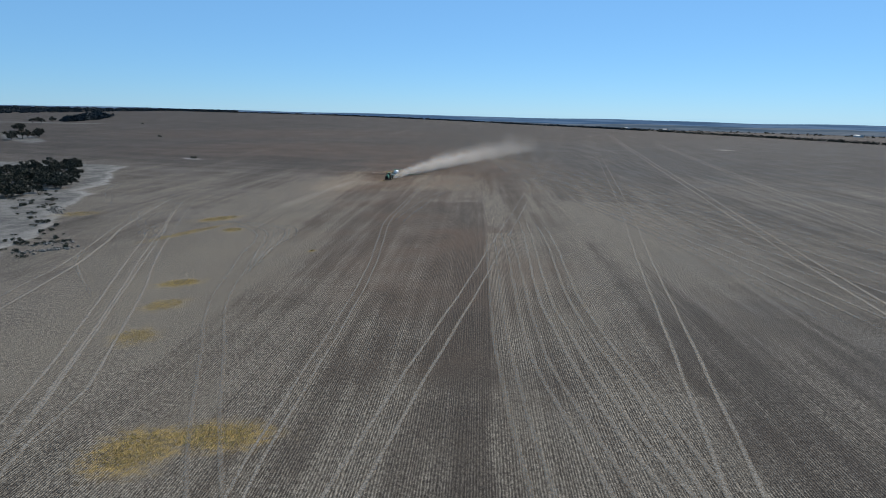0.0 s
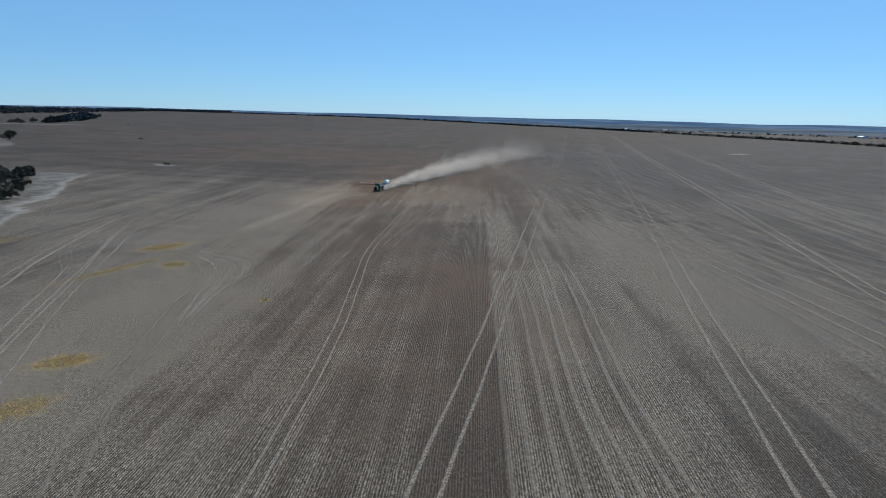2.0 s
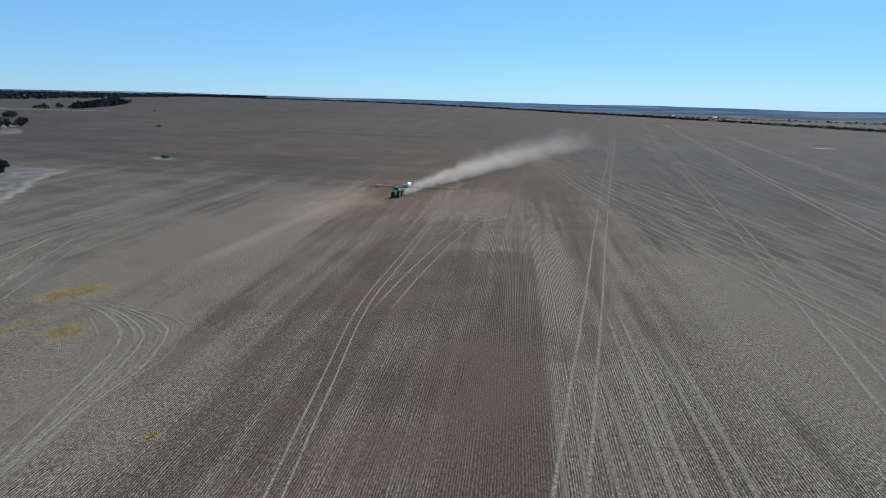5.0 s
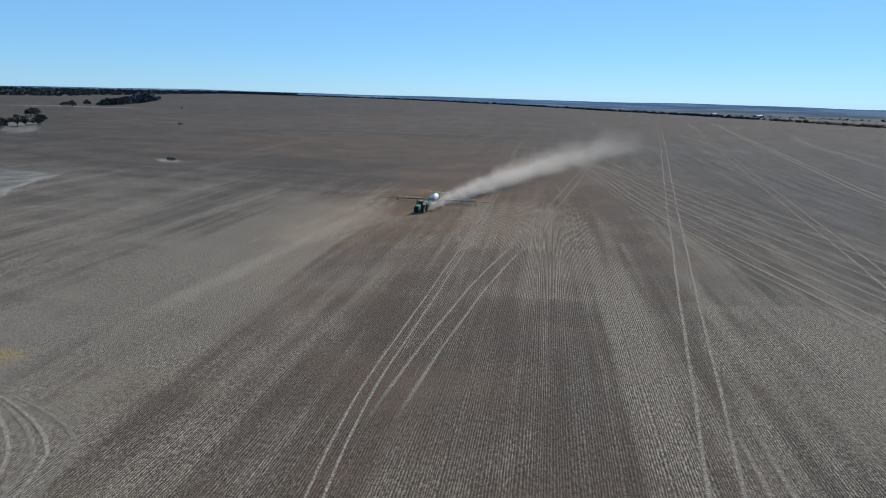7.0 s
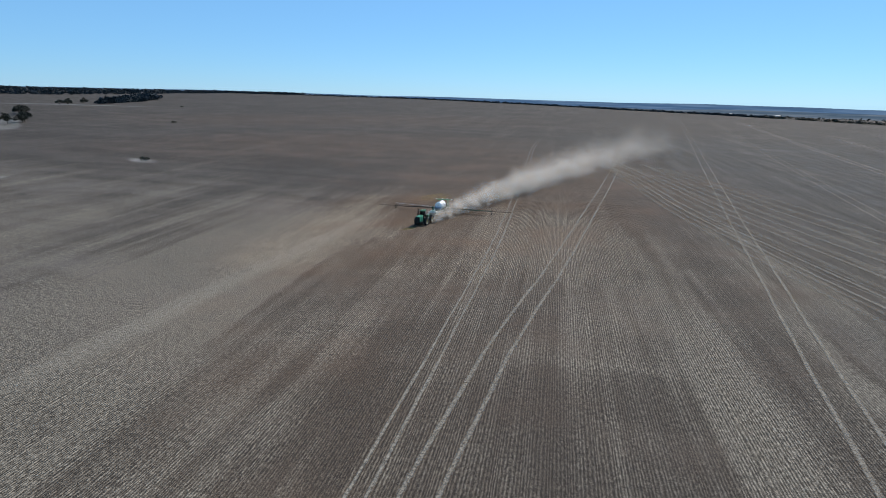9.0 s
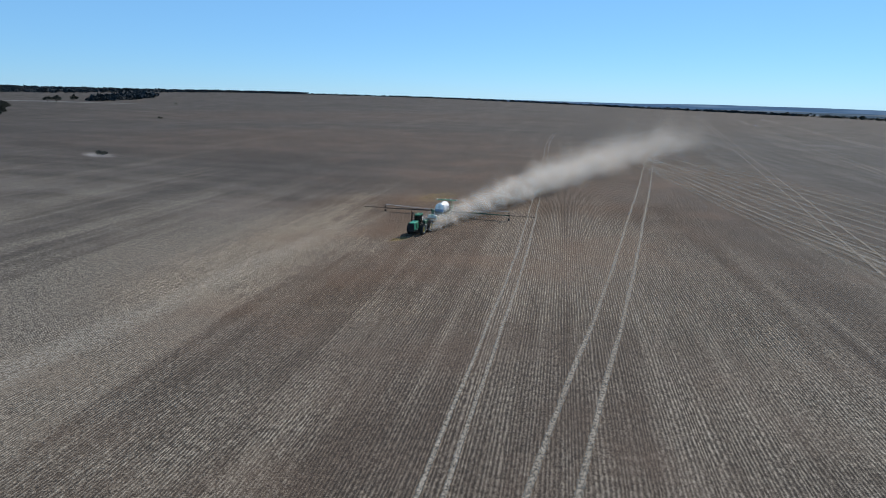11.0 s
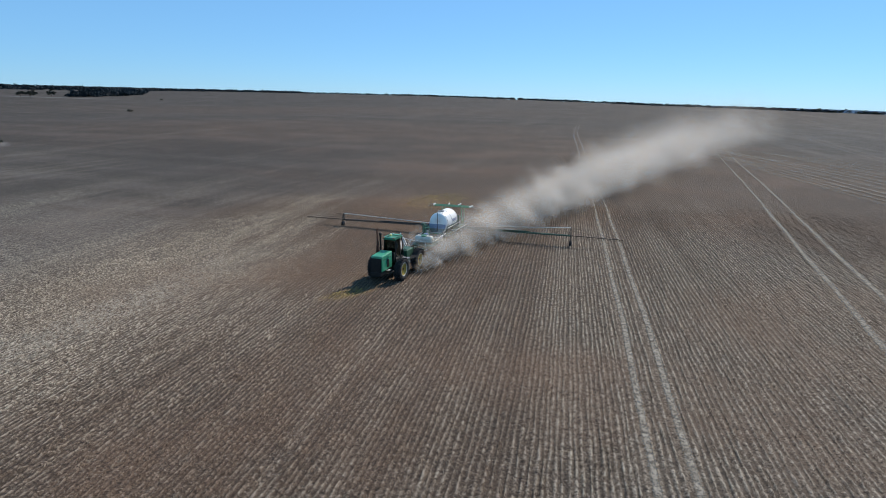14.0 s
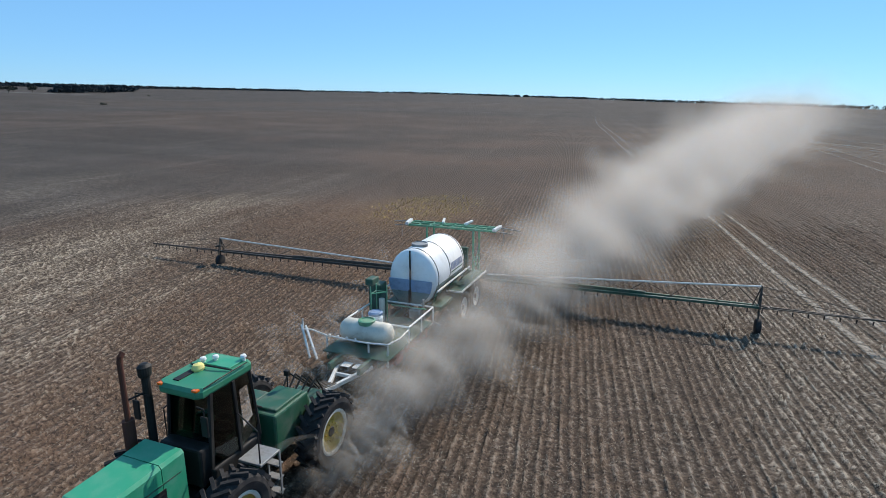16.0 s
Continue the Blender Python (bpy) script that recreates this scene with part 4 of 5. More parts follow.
# ---- the tractor ----
def tyre_mesh(radius, width, lugs, lug_h):
    bm = bmesh.new()
    w, r0 = width / 2, radius - lug_h
    inner = radius * 0.56
    lathe(bm, [(-w * 0.62, inner), (-w * 0.9, inner + 0.06), (-w, radius * 0.78), (-w * 0.93, r0 - 0.05), (-w * 0.72, r0), (0, r0 + 0.012), (w * 0.72, r0), (w * 0.93, r0 - 0.05), (w, radius * 0.78), (w * 0.9, inner + 0.06), (w * 0.62, inner)], "x", 40, (0, 0, 0), 1.0, False)
    for i in range(lugs):
        for side in (-1, 1):
            a = math.tau * (i + (0.5 if side > 0 else 0)) / lugs
            m = Matrix.Rotation(a, 4, "X") @ Matrix.Translation((side * w * 0.48, 0, r0 + lug_h * 0.35)) @ Matrix.Rotation(radians(38 * side), 4, "Z")
            box(bm, -w * 0.58, w * 0.58, -0.035, 0.035, -lug_h * 0.7, lug_h * 0.65, 0.0, m)
    me = bpy.data.meshes.new("tyre")
    bm.to_mesh(me)
    bm.free()
    me.materials.append(M_RUBBER)
    return me


def rim_mesh(radius, width, material, bolts=10):
    bm = bmesh.new()
    r, w = radius * 0.57, width / 2
    lathe(bm, [(-w * 0.7, r * 0.9), (-w * 0.72, r), (w * 0.66, r), (w * 0.74, r + 0.015), (w * 0.74, r * 0.95), (w * 0.50, r * 0.90), (w * 0.40, r * 0.55), (w * 0.46, r * 0.30), (w * 0.46, 0.0)], "x", 36)
    for i in range(bolts):
        a = math.tau * i / bolts
        p = Vector((w * 0.40, r * 0.42 * math.cos(a), r * 0.42 * math.sin(a)))
        rod(bm, p, p + Vector((0.05, 0, 0)), 0.022, None, 6)
    me = bpy.data.meshes.new("rim")
    bm.to_mesh(me)
    bm.free()
    me.materials.append(material)
    return me


def hub_mesh(radius):
    bm = bmesh.new()
    lathe(bm, [(-0.16, radius * 0.16), (0.10, radius * 0.16), (0.15, radius * 0.12), (0.17, 0.0)], "x", 20)
    me = bpy.data.meshes.new("wheel")
    bm.to_mesh(me)
    bm.free()
    me.materials.append(M_BLACK)
    return me


def add_wheel(meshes, parent, x, y, z, outward):
    """A hub with its tyre and rim under it; outward is +1 or -1 along x."""
    hub, tyre, rim = meshes
    w = new("wheel", hub)
    w.parent = parent
    w.matrix_basis = pose(x, y, z, 0, 0, 0 if outward > 0 else 180)
    for name, me in (("tyre", tyre), ("rim", rim)) + ((("rim_ring", RINGS[tyre.name]),) if tyre.name in RINGS else ()):
        p = new(name, me)
        p.parent = w
    return w


RINGS = {}                           # pale worn flange of a rim, by the name of its tyre


def ring_mesh(radius, width):
    bm = bmesh.new()
    r, w = radius * 0.575, width / 2
    lathe(bm, [(w * 0.70, r), (w * 0.80, r + 0.02), (w * 0.84, r - 0.015), (w * 0.78, r - 0.055), (w * 0.66, r - 0.06)], "x", 40, (0, 0, 0), 1.0, False)
    me = bpy.data.meshes.new("rim_ring")
    bm.to_mesh(me)
    bm.free()
    me.materials.append(M_CREAM)
    return me


SLOPE = -1.08
MACHINE_X, MACHINE_Y = -82.98, 255.72


UPPER = {"hood", "rear_hood", "grille", "front_weight", "step", "cab", "roof", "exhaust_pipe", "air_intake", "mirror"}


def tractor():
    t = empty("tractor", pose(MACHINE_X, MACHINE_Y, float(gz(MACHINE_X, MACHINE_Y)) + 0.01, 0, SLOPE, 0))
    tagged(t, "green articulated four-wheel-drive tractor with yellow rims towing a sprayer", "tractor")
    big = (hub_mesh(0.9), tyre_mesh(0.92, 0.56, 22, 0.07), rim_mesh(0.92, 0.56, M_YELLOW))
    RINGS[big[1].name] = ring_mesh(0.92, 0.56)
    for y in (0.0, 3.2):
        for side in (-1, 1):
            add_wheel(big, t, side * 1.17, y - 0.04, 0.91, side)
        bm = bmesh.new()
        rod(bm, (-1.05, y, 0.91), (1.05, y, 0.91), 0.17, None, 14)
        box(bm, -0.32, 0.32, y - 0.3, y + 0.3, 0.62, 1.2, 0.06)
        part("axle", bm, M_BLACK, t)
    bm = bmesh.new()
    box(bm, -0.40, 0.40, -1.95, 1.35, 0.72, 1.18, 0.04)
    part("front_frame", bm, M_BLACK, t)
    bm = bmesh.new()
    box(bm, -0.46, 0.46, 1.55, 4.35, 0.72, 1.22, 0.04)
    box(bm, -0.22, 0.22, 1.2, 1.75, 0.62, 1.05, 0.05)
    part("rear_frame", bm, M_DARK_GREEN, t)
    # hood: the top falls towards the front and its shoulders are bevelled
    def section(y, w, z0, z1, c=0.06):
        return [(-w, y, z0), (w, y, z0), (w, y, z1 - c), (w - c, y, z1), (-w + c, y, z1), (-w, y, z1 - c)]
    bm = bmesh.new()
    loft(bm, [section(-2.02, 0.53, 1.14, 2.16), section(-1.96, 0.56, 1.10, 2.20), section(-0.86, 0.57, 1.12, 2.24)])
    hood = part("hood", bm, M_GREEN, t, "glossy green front hood panel")
    bm = bmesh.new()
    loft(bm, [section(-0.845, 0.57, 1.12, 2.245), section(-0.35, 0.58, 1.15, 2.27)])
    part("rear_hood", bm, M_GREEN, t)
    for side in (-1, 1):
        bm = bmesh.new()
        box(bm, side * 0.565 - 0.012, side * 0.565 + 0.012, -1.25, -0.80, 1.25, 1.82, 0.006)
        for k in range(6):
            box(bm, side * 0.572 - 0.014, side * 0.572 + 0.014, -1.22, -0.83, 1.30 + 0.085 * k, 1.325 + 0.085 * k, 0)
        part("side_vent", bm, M_BLACK, hood, "black louvred vent")
        bm = bmesh.new()
        box(bm, side * 0.568 - 0.01, side * 0.568 + 0.01, -1.92, -0.38, 1.90, 1.925, 0)
        part("stripe", bm, M_DARK_GREEN, hood, "thin dark crease strip")
    bm = bmesh.new()
    box(bm, -0.51, 0.51, -2.12, -2.02, 1.02, 2.06, 0.03)
    for k in range(9):
        box(bm, -0.47, 0.47, -2.135, -2.115, 1.02 + 0.095 * k, 1.045 + 0.095 * k, 0)
    grille = part("grille", bm, M_BLACK, t, "black front grille")
    for side in (-1, 1):
        bm = bmesh.new()
        lathe(bm, [(-2.16, 0.0), (-2.15, 0.07), (-2.12, 0.08), (-2.08, 0.08)], "y", 16, (side * 0.38, 0, 1.62))
        part("headlight", bm, M_RUBBER, grille, "round dusty headlight")
    bm = bmesh.new()
    box(bm, -0.50, 0.50, -2.20, -1.80, 0.78, 1.05, 0.04)
    part("front_weight", bm, M_BLACK, t)
    bm = bmesh.new()
    box(bm, 0.56, 0.86, -1.35, -0.95, 1.02, 1.06, 0.01)
    part("step", bm, M_GREY, t, "pale steel step")
    # cab
    bm = bmesh.new()
    box(bm, -0.72, 0.72, -0.08, 1.30, 1.22, 1.62, 0.05)
    box(bm, -0.60, 0.60, -0.30, 0.05, 1.30, 2.15, 0.05)
    cab = part("cab", bm, M_BLACK, t, "black lower cab shell")
    posts = {"a": (0.62, -0.05, 0.60, 0.10), "b": (0.72, 0.66, 0.64, 0.66), "c": (0.70, 1.26, 0.60, 1.18)}
    for bx, by, tx, ty in posts.values():
        for side in (-1, 1):
            bm = bmesh.new()
            beam(bm, (side * bx, by, 1.60), (side * tx, ty, 3.22), 0.075, 0.09)
            part("cab_post", bm, M_BLACK, cab)
    def pane(pts, thick):
        b = bmesh.new()
        n = (Vector(pts[1]) - Vector(pts[0])).cross(Vector(pts[2]) - Vector(pts[0])).normalized() * thick
        loft(b, [pts, [tuple(Vector(p) + n) for p in pts]])
        return b
    for pts in ([(-0.58, -0.05, 1.66), (0.58, -0.05, 1.66), (0.56, 0.10, 3.2), (-0.56, 0.10, 3.2)], [(-0.64, 1.27, 2.0), (0.64, 1.27, 2.0), (0.56, 1.19, 3.2), (-0.56, 1.19, 3.2)]):
        part("window", pane(pts, 0.008), M_GLASS, cab, "tinted cab glass")
    for side in (-1, 1):
        part("window", pane([(side * 0.655, 0.02, 1.66), (side * 0.715, 0.62, 1.66), (side * 0.645, 0.62, 3.2), (side * 0.605, 0.14, 3.2)], 0.008), M_GLASS, cab, "tinted cab glass")
        part("window", pane([(side * 0.72, 0.70, 1.66), (side * 0.705, 1.22, 1.9), (side * 0.61, 1.14, 3.2), (side * 0.645, 0.70, 3.2)], 0.008), M_GLASS, cab, "tinted cab glass")
    bm = bmesh.new()
    loft(bm, [[(x * k, 0.58 + (y - 0.58) * k, z) for x, y in ((-0.64, -0.10), (-0.50, -0.20), (0.50, -0.20), (0.64, -0.10), (0.66, 1.22), (0.54, 1.32), (-0.54, 1.32), (-0.66, 1.22))] for k, z in ((0.97, 3.20), (1.0, 3.24), (1.0, 3.34), (0.93, 3.41))])
    roof = part("roof", bm, M_ROOF, t, "green cab roof with rounded corners")
    bm = bmesh.new()
    box(bm, -0.34, -0.16, 0.00, 0.55, 3.405, 3.43, 0.008)
    part("roof_vent", bm, M_BLACK, roof, "dark roof vent slot")
    bm = bmesh.new()
    box(bm, -0.50, 0.50, 0.75, 1.20, 3.405, 3.44, 0.015)
    part("roof_hatch", bm, M_GREEN, roof)
    bm = bmesh.new()
    lathe(bm, [(3.40, 0.13), (3.46, 0.14), (3.53, 0.10), (3.56, 0.0)], "z", 20, (-0.18, 0.52, 0))
    part("gps_dome", bm, M_YDOME, roof, "pale yellow receiver dome")
    for x, y in ((-0.32, 0.78), (-0.12, 0.95), (0.48, 1.18)):
        bm = bmesh.new()
        lathe(bm, [(3.40, 0.045), (3.47, 0.05), (3.50, 0.075), (3.55, 0.06), (3.57, 0.0)], "z", 14, (x, y, 0))
        part("antenna_cap", bm, M_LENS, roof, "small white antenna cap")
    for side in (-1, 1):
        bm = bmesh.new()
        box(bm, side * 0.50 - 0.07, side * 0.50 + 0.07, -0.20, -0.10, 3.36, 3.41, 0.012)
        part("marker_lamp", bm, M_AMBER, roof, "amber marker lamp")
    bm = bmesh.new()
    pipe(bm, [(-0.52, 0.62, 3.44), (0.10, 0.62, 3.48), (0.62, 0.70, 3.44)], 0.018, 6)
    pipe(bm, [(0.62, -0.05, 3.40), (0.66, 0.3, 3.44), (0.66, 1.1, 3.44)], 0.016, 6)
    part("roof_rail", bm, M_BLACK, roof)
    bm = bmesh.new()
    box(bm, -0.24, 0.24, 0.55, 1.00, 1.75, 2.02, 0.05)
    box(bm, -0.24, 0.24, 0.92, 1.06, 1.95, 2.65, 0.05)
    part("seat", bm, M_SEAT, cab, "dark cloth seat")
    bm = bmesh.new()
    rod(bm, (0, 0.10, 1.62), (0, 0.30, 2.15), 0.04)
    bmesh.ops.create_cone(bm, cap_ends=True, segments=20, radius1=0.2, radius2=0.2, depth=0.03, matrix=pose(0, 0.31, 2.17, 25))
    part("steering_wheel", bm, M_BLACK, cab)
    # stacks beside the hood
    bm = bmesh.new()
    rod(bm, (-0.86, -0.42, 1.35), (-0.86, -0.42, 2.60), 0.115, None, 14)
    rod(bm, (-0.86, -0.42, 2.60), (-0.86, -0.42, 3.66), 0.055, None, 12)
    pipe(bm, [(-0.86, -0.42, 3.64), (-0.86, -0.40, 3.74), (-0.86, -0.33, 3.80)], 0.055, 10)
    rod(bm, (-0.86, -0.42, 1.5), (-0.5, -0.42, 1.5), 0.07)
    part("exhaust_pipe", bm, M_RUST, t, "rusty upright exhaust pipe with a fat muffler")
    bm = bmesh.new()
    rod(bm, (-0.80, 0.02, 1.45), (-0.80, 0.02, 3.25), 0.085, None, 14)
    lathe(bm, [(3.22, 0.09), (3.26, 0.13), (3.42, 0.14), (3.47, 0.08), (3.48, 0.0)], "z", 18, (-0.80, 0.02, 0))
    rod(bm, (-0.80, 0.02, 2.95), (-0.86, -0.42, 2.95), 0.02)
    part("air_intake", bm, M_BLACK, t, "black air intake with a domed cap")
    # platforms and steps beside the cab
    for side in (-1, 1):
        bm = bmesh.new()
        box(bm, side * 0.98 - 0.28, side * 0.98 + 0.28, 0.72, 1.32, 1.50, 1.55, 0.01)
        part("platform", bm, M_GREY, t, "dusty steel platform")
        bm = bmesh.new()
        for k in range(3):
            box(bm, side * 1.10 - 0.16, side * 1.10 + 0.16, 1.22, 1.40, 0.55 + 0.32 * k, 0.58 + 0.32 * k, 0.006)
        for x in (side * 0.95, side * 1.25):
            beam(bm, (x, 1.31, 0.5), (x, 1.31, 1.52), 0.03, 0.05)
        part("ladder", bm, M_GREY, t)
        bm = bmesh.new()
        pipe(bm, [(side * 1.2, 0.78, 1.55), (side * 1.2, 0.78, 2.25), (side * 0.8, 0.72, 2.6)], 0.016, 6)
        part("handrail", bm, M_BLACK, t)
        bm = bmesh.new()
        pipe(bm, [(side * 0.66, -0.02, 2.9), (side * 0.98, -0.12, 2.95), (side * 0.98, -0.12, 2.75)], 0.014, 6)
        box(bm, side * 0.98 - 0.09, side * 0.98 + 0.09, -0.15, -0.11, 2.45, 2.82, 0.015)
        part("mirror", bm, M_BLACK, t)
    # behind the cab
    bm = bmesh.new()
    box(bm, -0.05, 0.80, 1.80, 3.05, 0.95, 1.92, 0.05)
    box(bm, 0.05, 0.72, 1.95, 2.95, 1.90, 1.98, 0.03)
    part("fuel_tank", bm, M_GREEN_SIDE, t, "dusty green fuel tank")
    bm = bmesh.new()
    box(bm, -0.62, -0.10, 2.10, 2.80, 1.22, 1.85, 0.05)
    box(bm, -0.5, 0.5, 2.98, 3.5, 1.22, 1.50, 0.04)
    part("rear_box", bm, M_DARK_GREEN, t)
    for k in range(5):
        x = -0.35 + 0.17 * k
        for pts in ([(x, 1.25, 1.5), (x * 1.1, 1.65, 2.05 + 0.04 * k), (x, 2.05, 1.9)], [(x, 3.5, 1.40), (x * 1.2, 3.95, 1.75), (x * 0.6, 4.5, 1.15), (x * 0.5, 5.2, 0.95)]):
            bm = bmesh.new()
            pipe(bm, pts, 0.022, 6)
            part("hydraulic_hose", bm, M_BLACK, t)
    for x, y in ((0.30, 2.95), (-0.55, 1.5)):
        bm = bmesh.new()
        rod(bm, (x, y, 1.9), (x, y, 2.30), 0.016)
        box(bm, x - 0.06, x + 0.06, y - 0.05, y + 0.05, 2.26, 2.40, 0.012)
        part("work_lamp", bm, M_BLACK, t)
    bm = bmesh.new()
    box(bm, -0.10, 0.10, 4.2, 4.75, 0.58, 0.70, 0.02)
    rod(bm, (0, 4.65, 0.48), (0, 4.65, 0.86), 0.05)
    part("hitch", bm, M_BLACK, t)
    # the upper works are slimmer than the wheelbase
    slim = Matrix.Diagonal((0.84, 1.0, 1.0, 1.0))
    for p in t.children_recursive:
        base = p.name.split(".")[0]
        top = p.parent.name.split(".")[0]
        if base in UPPER or top in UPPER:
            p.data.transform(Matrix.Translation((0, 0, 1.0)) @ Matrix.Diagonal((1, 1, 1.09, 1)) @ Matrix.Translation((0, 0, -1.0)) @ slim)
        if base in ("cab", "roof") or top in ("cab", "roof"):
            p.data.transform(Matrix.Translation((0, 0.28, 1.3)) @ Matrix.Diagonal((1, 1, 0.865, 1)) @ Matrix.Translation((0, 0, -1.3)))
    return t


tractor()

# ---- the sprayer ----
SPRAYER_Y = 266.2


def sprayer():
    s = empty("boom_sprayer", pose(MACHINE_X, SPRAYER_Y, float(gz(MACHINE_X, SPRAYER_Y)) + 0.01, 0, SLOPE, 0))
    tagged(s, "trailed boom sprayer with a white tank and pale green frame", "sprayer")
    # tank
    bm = bmesh.new()
    rz, rx, zc = 1.06, 0.93, 2.36
    lathe(bm, [(0.10, 0.0), (0.06, 0.35), (0.09, 0.75), (0.16, 0.92), (0.24, 1.01), (0.36, rz), (3.10, rz), (3.23, 1.01), (3.31, 0.92), (3.37, 0.75), (3.39, 0.0)], "y", 48, (0, 0, zc), rx / rz)
    tank = part("main_tank", bm, M_WHITE, s, "white plastic spray tank", True)
    def shell(y0, y1, a0, a1, grow, mat, name, label=""):
        """A piece of band that follows the tank's skin between two angles."""
        b = bmesh.new()
        k = max(4, int((a1 - a0) / 6))
        loops = []
        for i in range(k + 1):
            a = radians(a0 + (a1 - a0) * i / k)
            ring = []
            for y, g in ((y0, 0.0), (y1, 0.0), (y1, grow), (y0, grow)):
                ring.append(((rx + g) * math.cos(a), y, zc + (rz + g) * math.sin(a)))
            loops.append(ring)
        loft(b, loops)
        return part(name, b, mat, tank, label)
    for y in (0.42, 1.55, 3.0):
        shell(y, y + 0.035, -20, 200, 0.012, M_BLACK, "strap", "dark tank strap")
    # lettering is shown as plain bars
    for k in range(8):
        shell(1.70 + 0.15 * k, 1.70 + 0.15 * k + 0.11, 1, 15, 0.006, M_TEXT, "lettering")
    shell(1.70, 2.90, -5, -3, 0.006, M_DARK_GREEN, "lettering")
    bm = bmesh.new()
    lathe(bm, [(zc + rz - 0.03, 0.30), (zc + rz + 0.07, 0.30), (zc + rz + 0.08, 0.26), (zc + rz + 0.05, 0.25), (zc + rz + 0.06, 0.0)], "z", 24, (-0.02, 0.95, 0))
    part("tank_lid", bm, M_GREY, tank, "grey filler lid")
    bm = bmesh.new()
    rod(bm, (0.0, 0.03, 1.35), (0.0, 0.03, 3.42), 0.03)
    rod(bm, (0.0, -0.02, 1.0), (0.0, -0.02, 2.0), 0.05)
    part("sight_tube", bm, M_BLACK, tank, "black sight tube")
    # front end: shade of its lower part put in as grey-green, below a blue band
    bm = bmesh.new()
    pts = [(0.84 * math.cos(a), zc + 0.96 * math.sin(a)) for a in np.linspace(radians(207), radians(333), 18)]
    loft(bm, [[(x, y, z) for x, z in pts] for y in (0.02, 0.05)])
    part("front_sheet", bm, M_TANK_LOW, tank, "lower front of the tank, its shade put in as grey-green")
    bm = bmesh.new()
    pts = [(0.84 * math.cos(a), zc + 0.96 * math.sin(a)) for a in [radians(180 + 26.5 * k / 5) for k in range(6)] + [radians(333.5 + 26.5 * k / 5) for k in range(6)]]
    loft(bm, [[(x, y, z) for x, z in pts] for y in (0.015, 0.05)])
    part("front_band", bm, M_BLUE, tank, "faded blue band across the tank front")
    # the tank's shaded underside, put in as a darker shell
    shell(0.30, 3.16, 192, 348, 0.010, M_TANK_LOW, "tank_belly", "lower skin of the tank, its shade put in as grey-green")
    # cradle under the tank
    for side in (-1, 1):
        bm = bmesh.new()
        beam(bm, (side * 0.97, 0.2, 1.98), (side * 0.97, 3.7, 1.98), 0.05, 0.06)
        part("tank_rail", bm, M_WHITE_STEEL, s, "white rail along the tank")
        bm = bmesh.new()
        beam(bm, (side * 0.48, -4.6, 1.0), (side * 0.48, 5.4, 1.0), 0.12, 0.22)
        part("chassis_rail", bm, M_DARK_GREEN, s)
        bm = bmesh.new()
        for y in (0.4, 1.9, 3.4):
            beam(bm, (side * 0.5, y, 1.1), (side * 0.98, y, 2.0), 0.09, 0.07)
        box(bm, side * 0.7 - 0.35, side * 0.7 + 0.35, 0.3, 3.5, 1.22, 1.40, 0.03)
        part("tank_cradle", bm, M_DARK_GREEN, s)
    small = (hub_mesh(0.7), tyre_mesh(0.68, 0.42, 20, 0.035), rim_mesh(0.68, 0.42, M_WHITE_STEEL, 8))
    for y in (2.45, 3.95):
        for side in (-1, 1):
            add_wheel(small, s, side * 1.02, y, 0.67, side)
        bm = bmesh.new()
        rod(bm, (-0.9, y, 0.67), (0.9, y, 0.67), 0.07)
        part("axle", bm, M_BLACK, s)
    for side in (-1, 1):
        bm = bmesh.new()
        box(bm, side * 1.04 - 0.28, side * 1.04 + 0.28, 1.70, 4.75, 1.50, 1.54, 0.01)
        fender = part("fender", bm, M_DARK_GREEN, s, "flat green mudguard with a pale rim")
        bm = bmesh.new()
        beam(bm, (side * 1.34, 1.68, 1.54), (side * 1.34, 4.77, 1.54), 0.05, 0.07)
        beam(bm, (side * 0.74, 1.68, 1.54), (side * 1.34, 1.68, 1.54), 0.05, 0.07)
        part("rim_trim", bm, M_WHITE_STEEL, fender, "pale edge")
        bm = bmesh.new()
        box(bm, side * 1.04 - 0.27, side * 1.04 + 0.27, 1.62, 1.68, 0.75, 1.52, 0.01)
        part("mud_flap", bm, M_DARK_GREEN, fender)
    # folding cradle for the boom, above the rear
    cx = -0.22
    for side in (-1, 1):
        bm = bmesh.new()
        for y in (4.55, 5.35):
            beam(bm, (cx + side * 1.05, y, 0.95), (cx + side * 1.05, y, 3.28), 0.08, 0.08)
        beam(bm, (cx + side * 1.05, 4.55, 2.3), (cx + side * 1.05, 5.35, 1.3), 0.05, 0.05)
        beam(bm, (cx + side * 1.05, 4.55, 1.4), (cx + side * 1.05, 5.35, 2.4), 0.05, 0.05)
        part("mast", bm, M_SPRAY_GREEN, s, "pale green upright mast")
        for a, b, w in (((1.95, 4.45, 3.38), (2.05, 5.15, 3.42), 0.14), ((0.5, 5.05, 3.42), (0.65, 5.6, 3.48), 0.10)):
            bm = bmesh.new()
            beam(bm, (cx + side * a[0], a[1], a[2]), (cx + side * b[0], b[1], b[2]), w, w * 0.9)
            part("boom_rest", bm, M_WHITE_STEEL, s, "white boom rest")
        bm = bmesh.new()
        rod(bm, (cx + side * 2.05, 5.0, 3.40), (cx + side * 2.9, 5.2, 3.28), 0.022)
        rod(bm, (cx + side * 2.05, 4.6, 3.32), (cx + side * 2.7, 4.8, 3.20), 0.018)
        rod(bm, (cx + side * 2.3, 4.7, 3.4), (cx + side * 2.3, 4.7, 2.75), 0.014)
        part("stay_rod", bm, M_GREY, s)
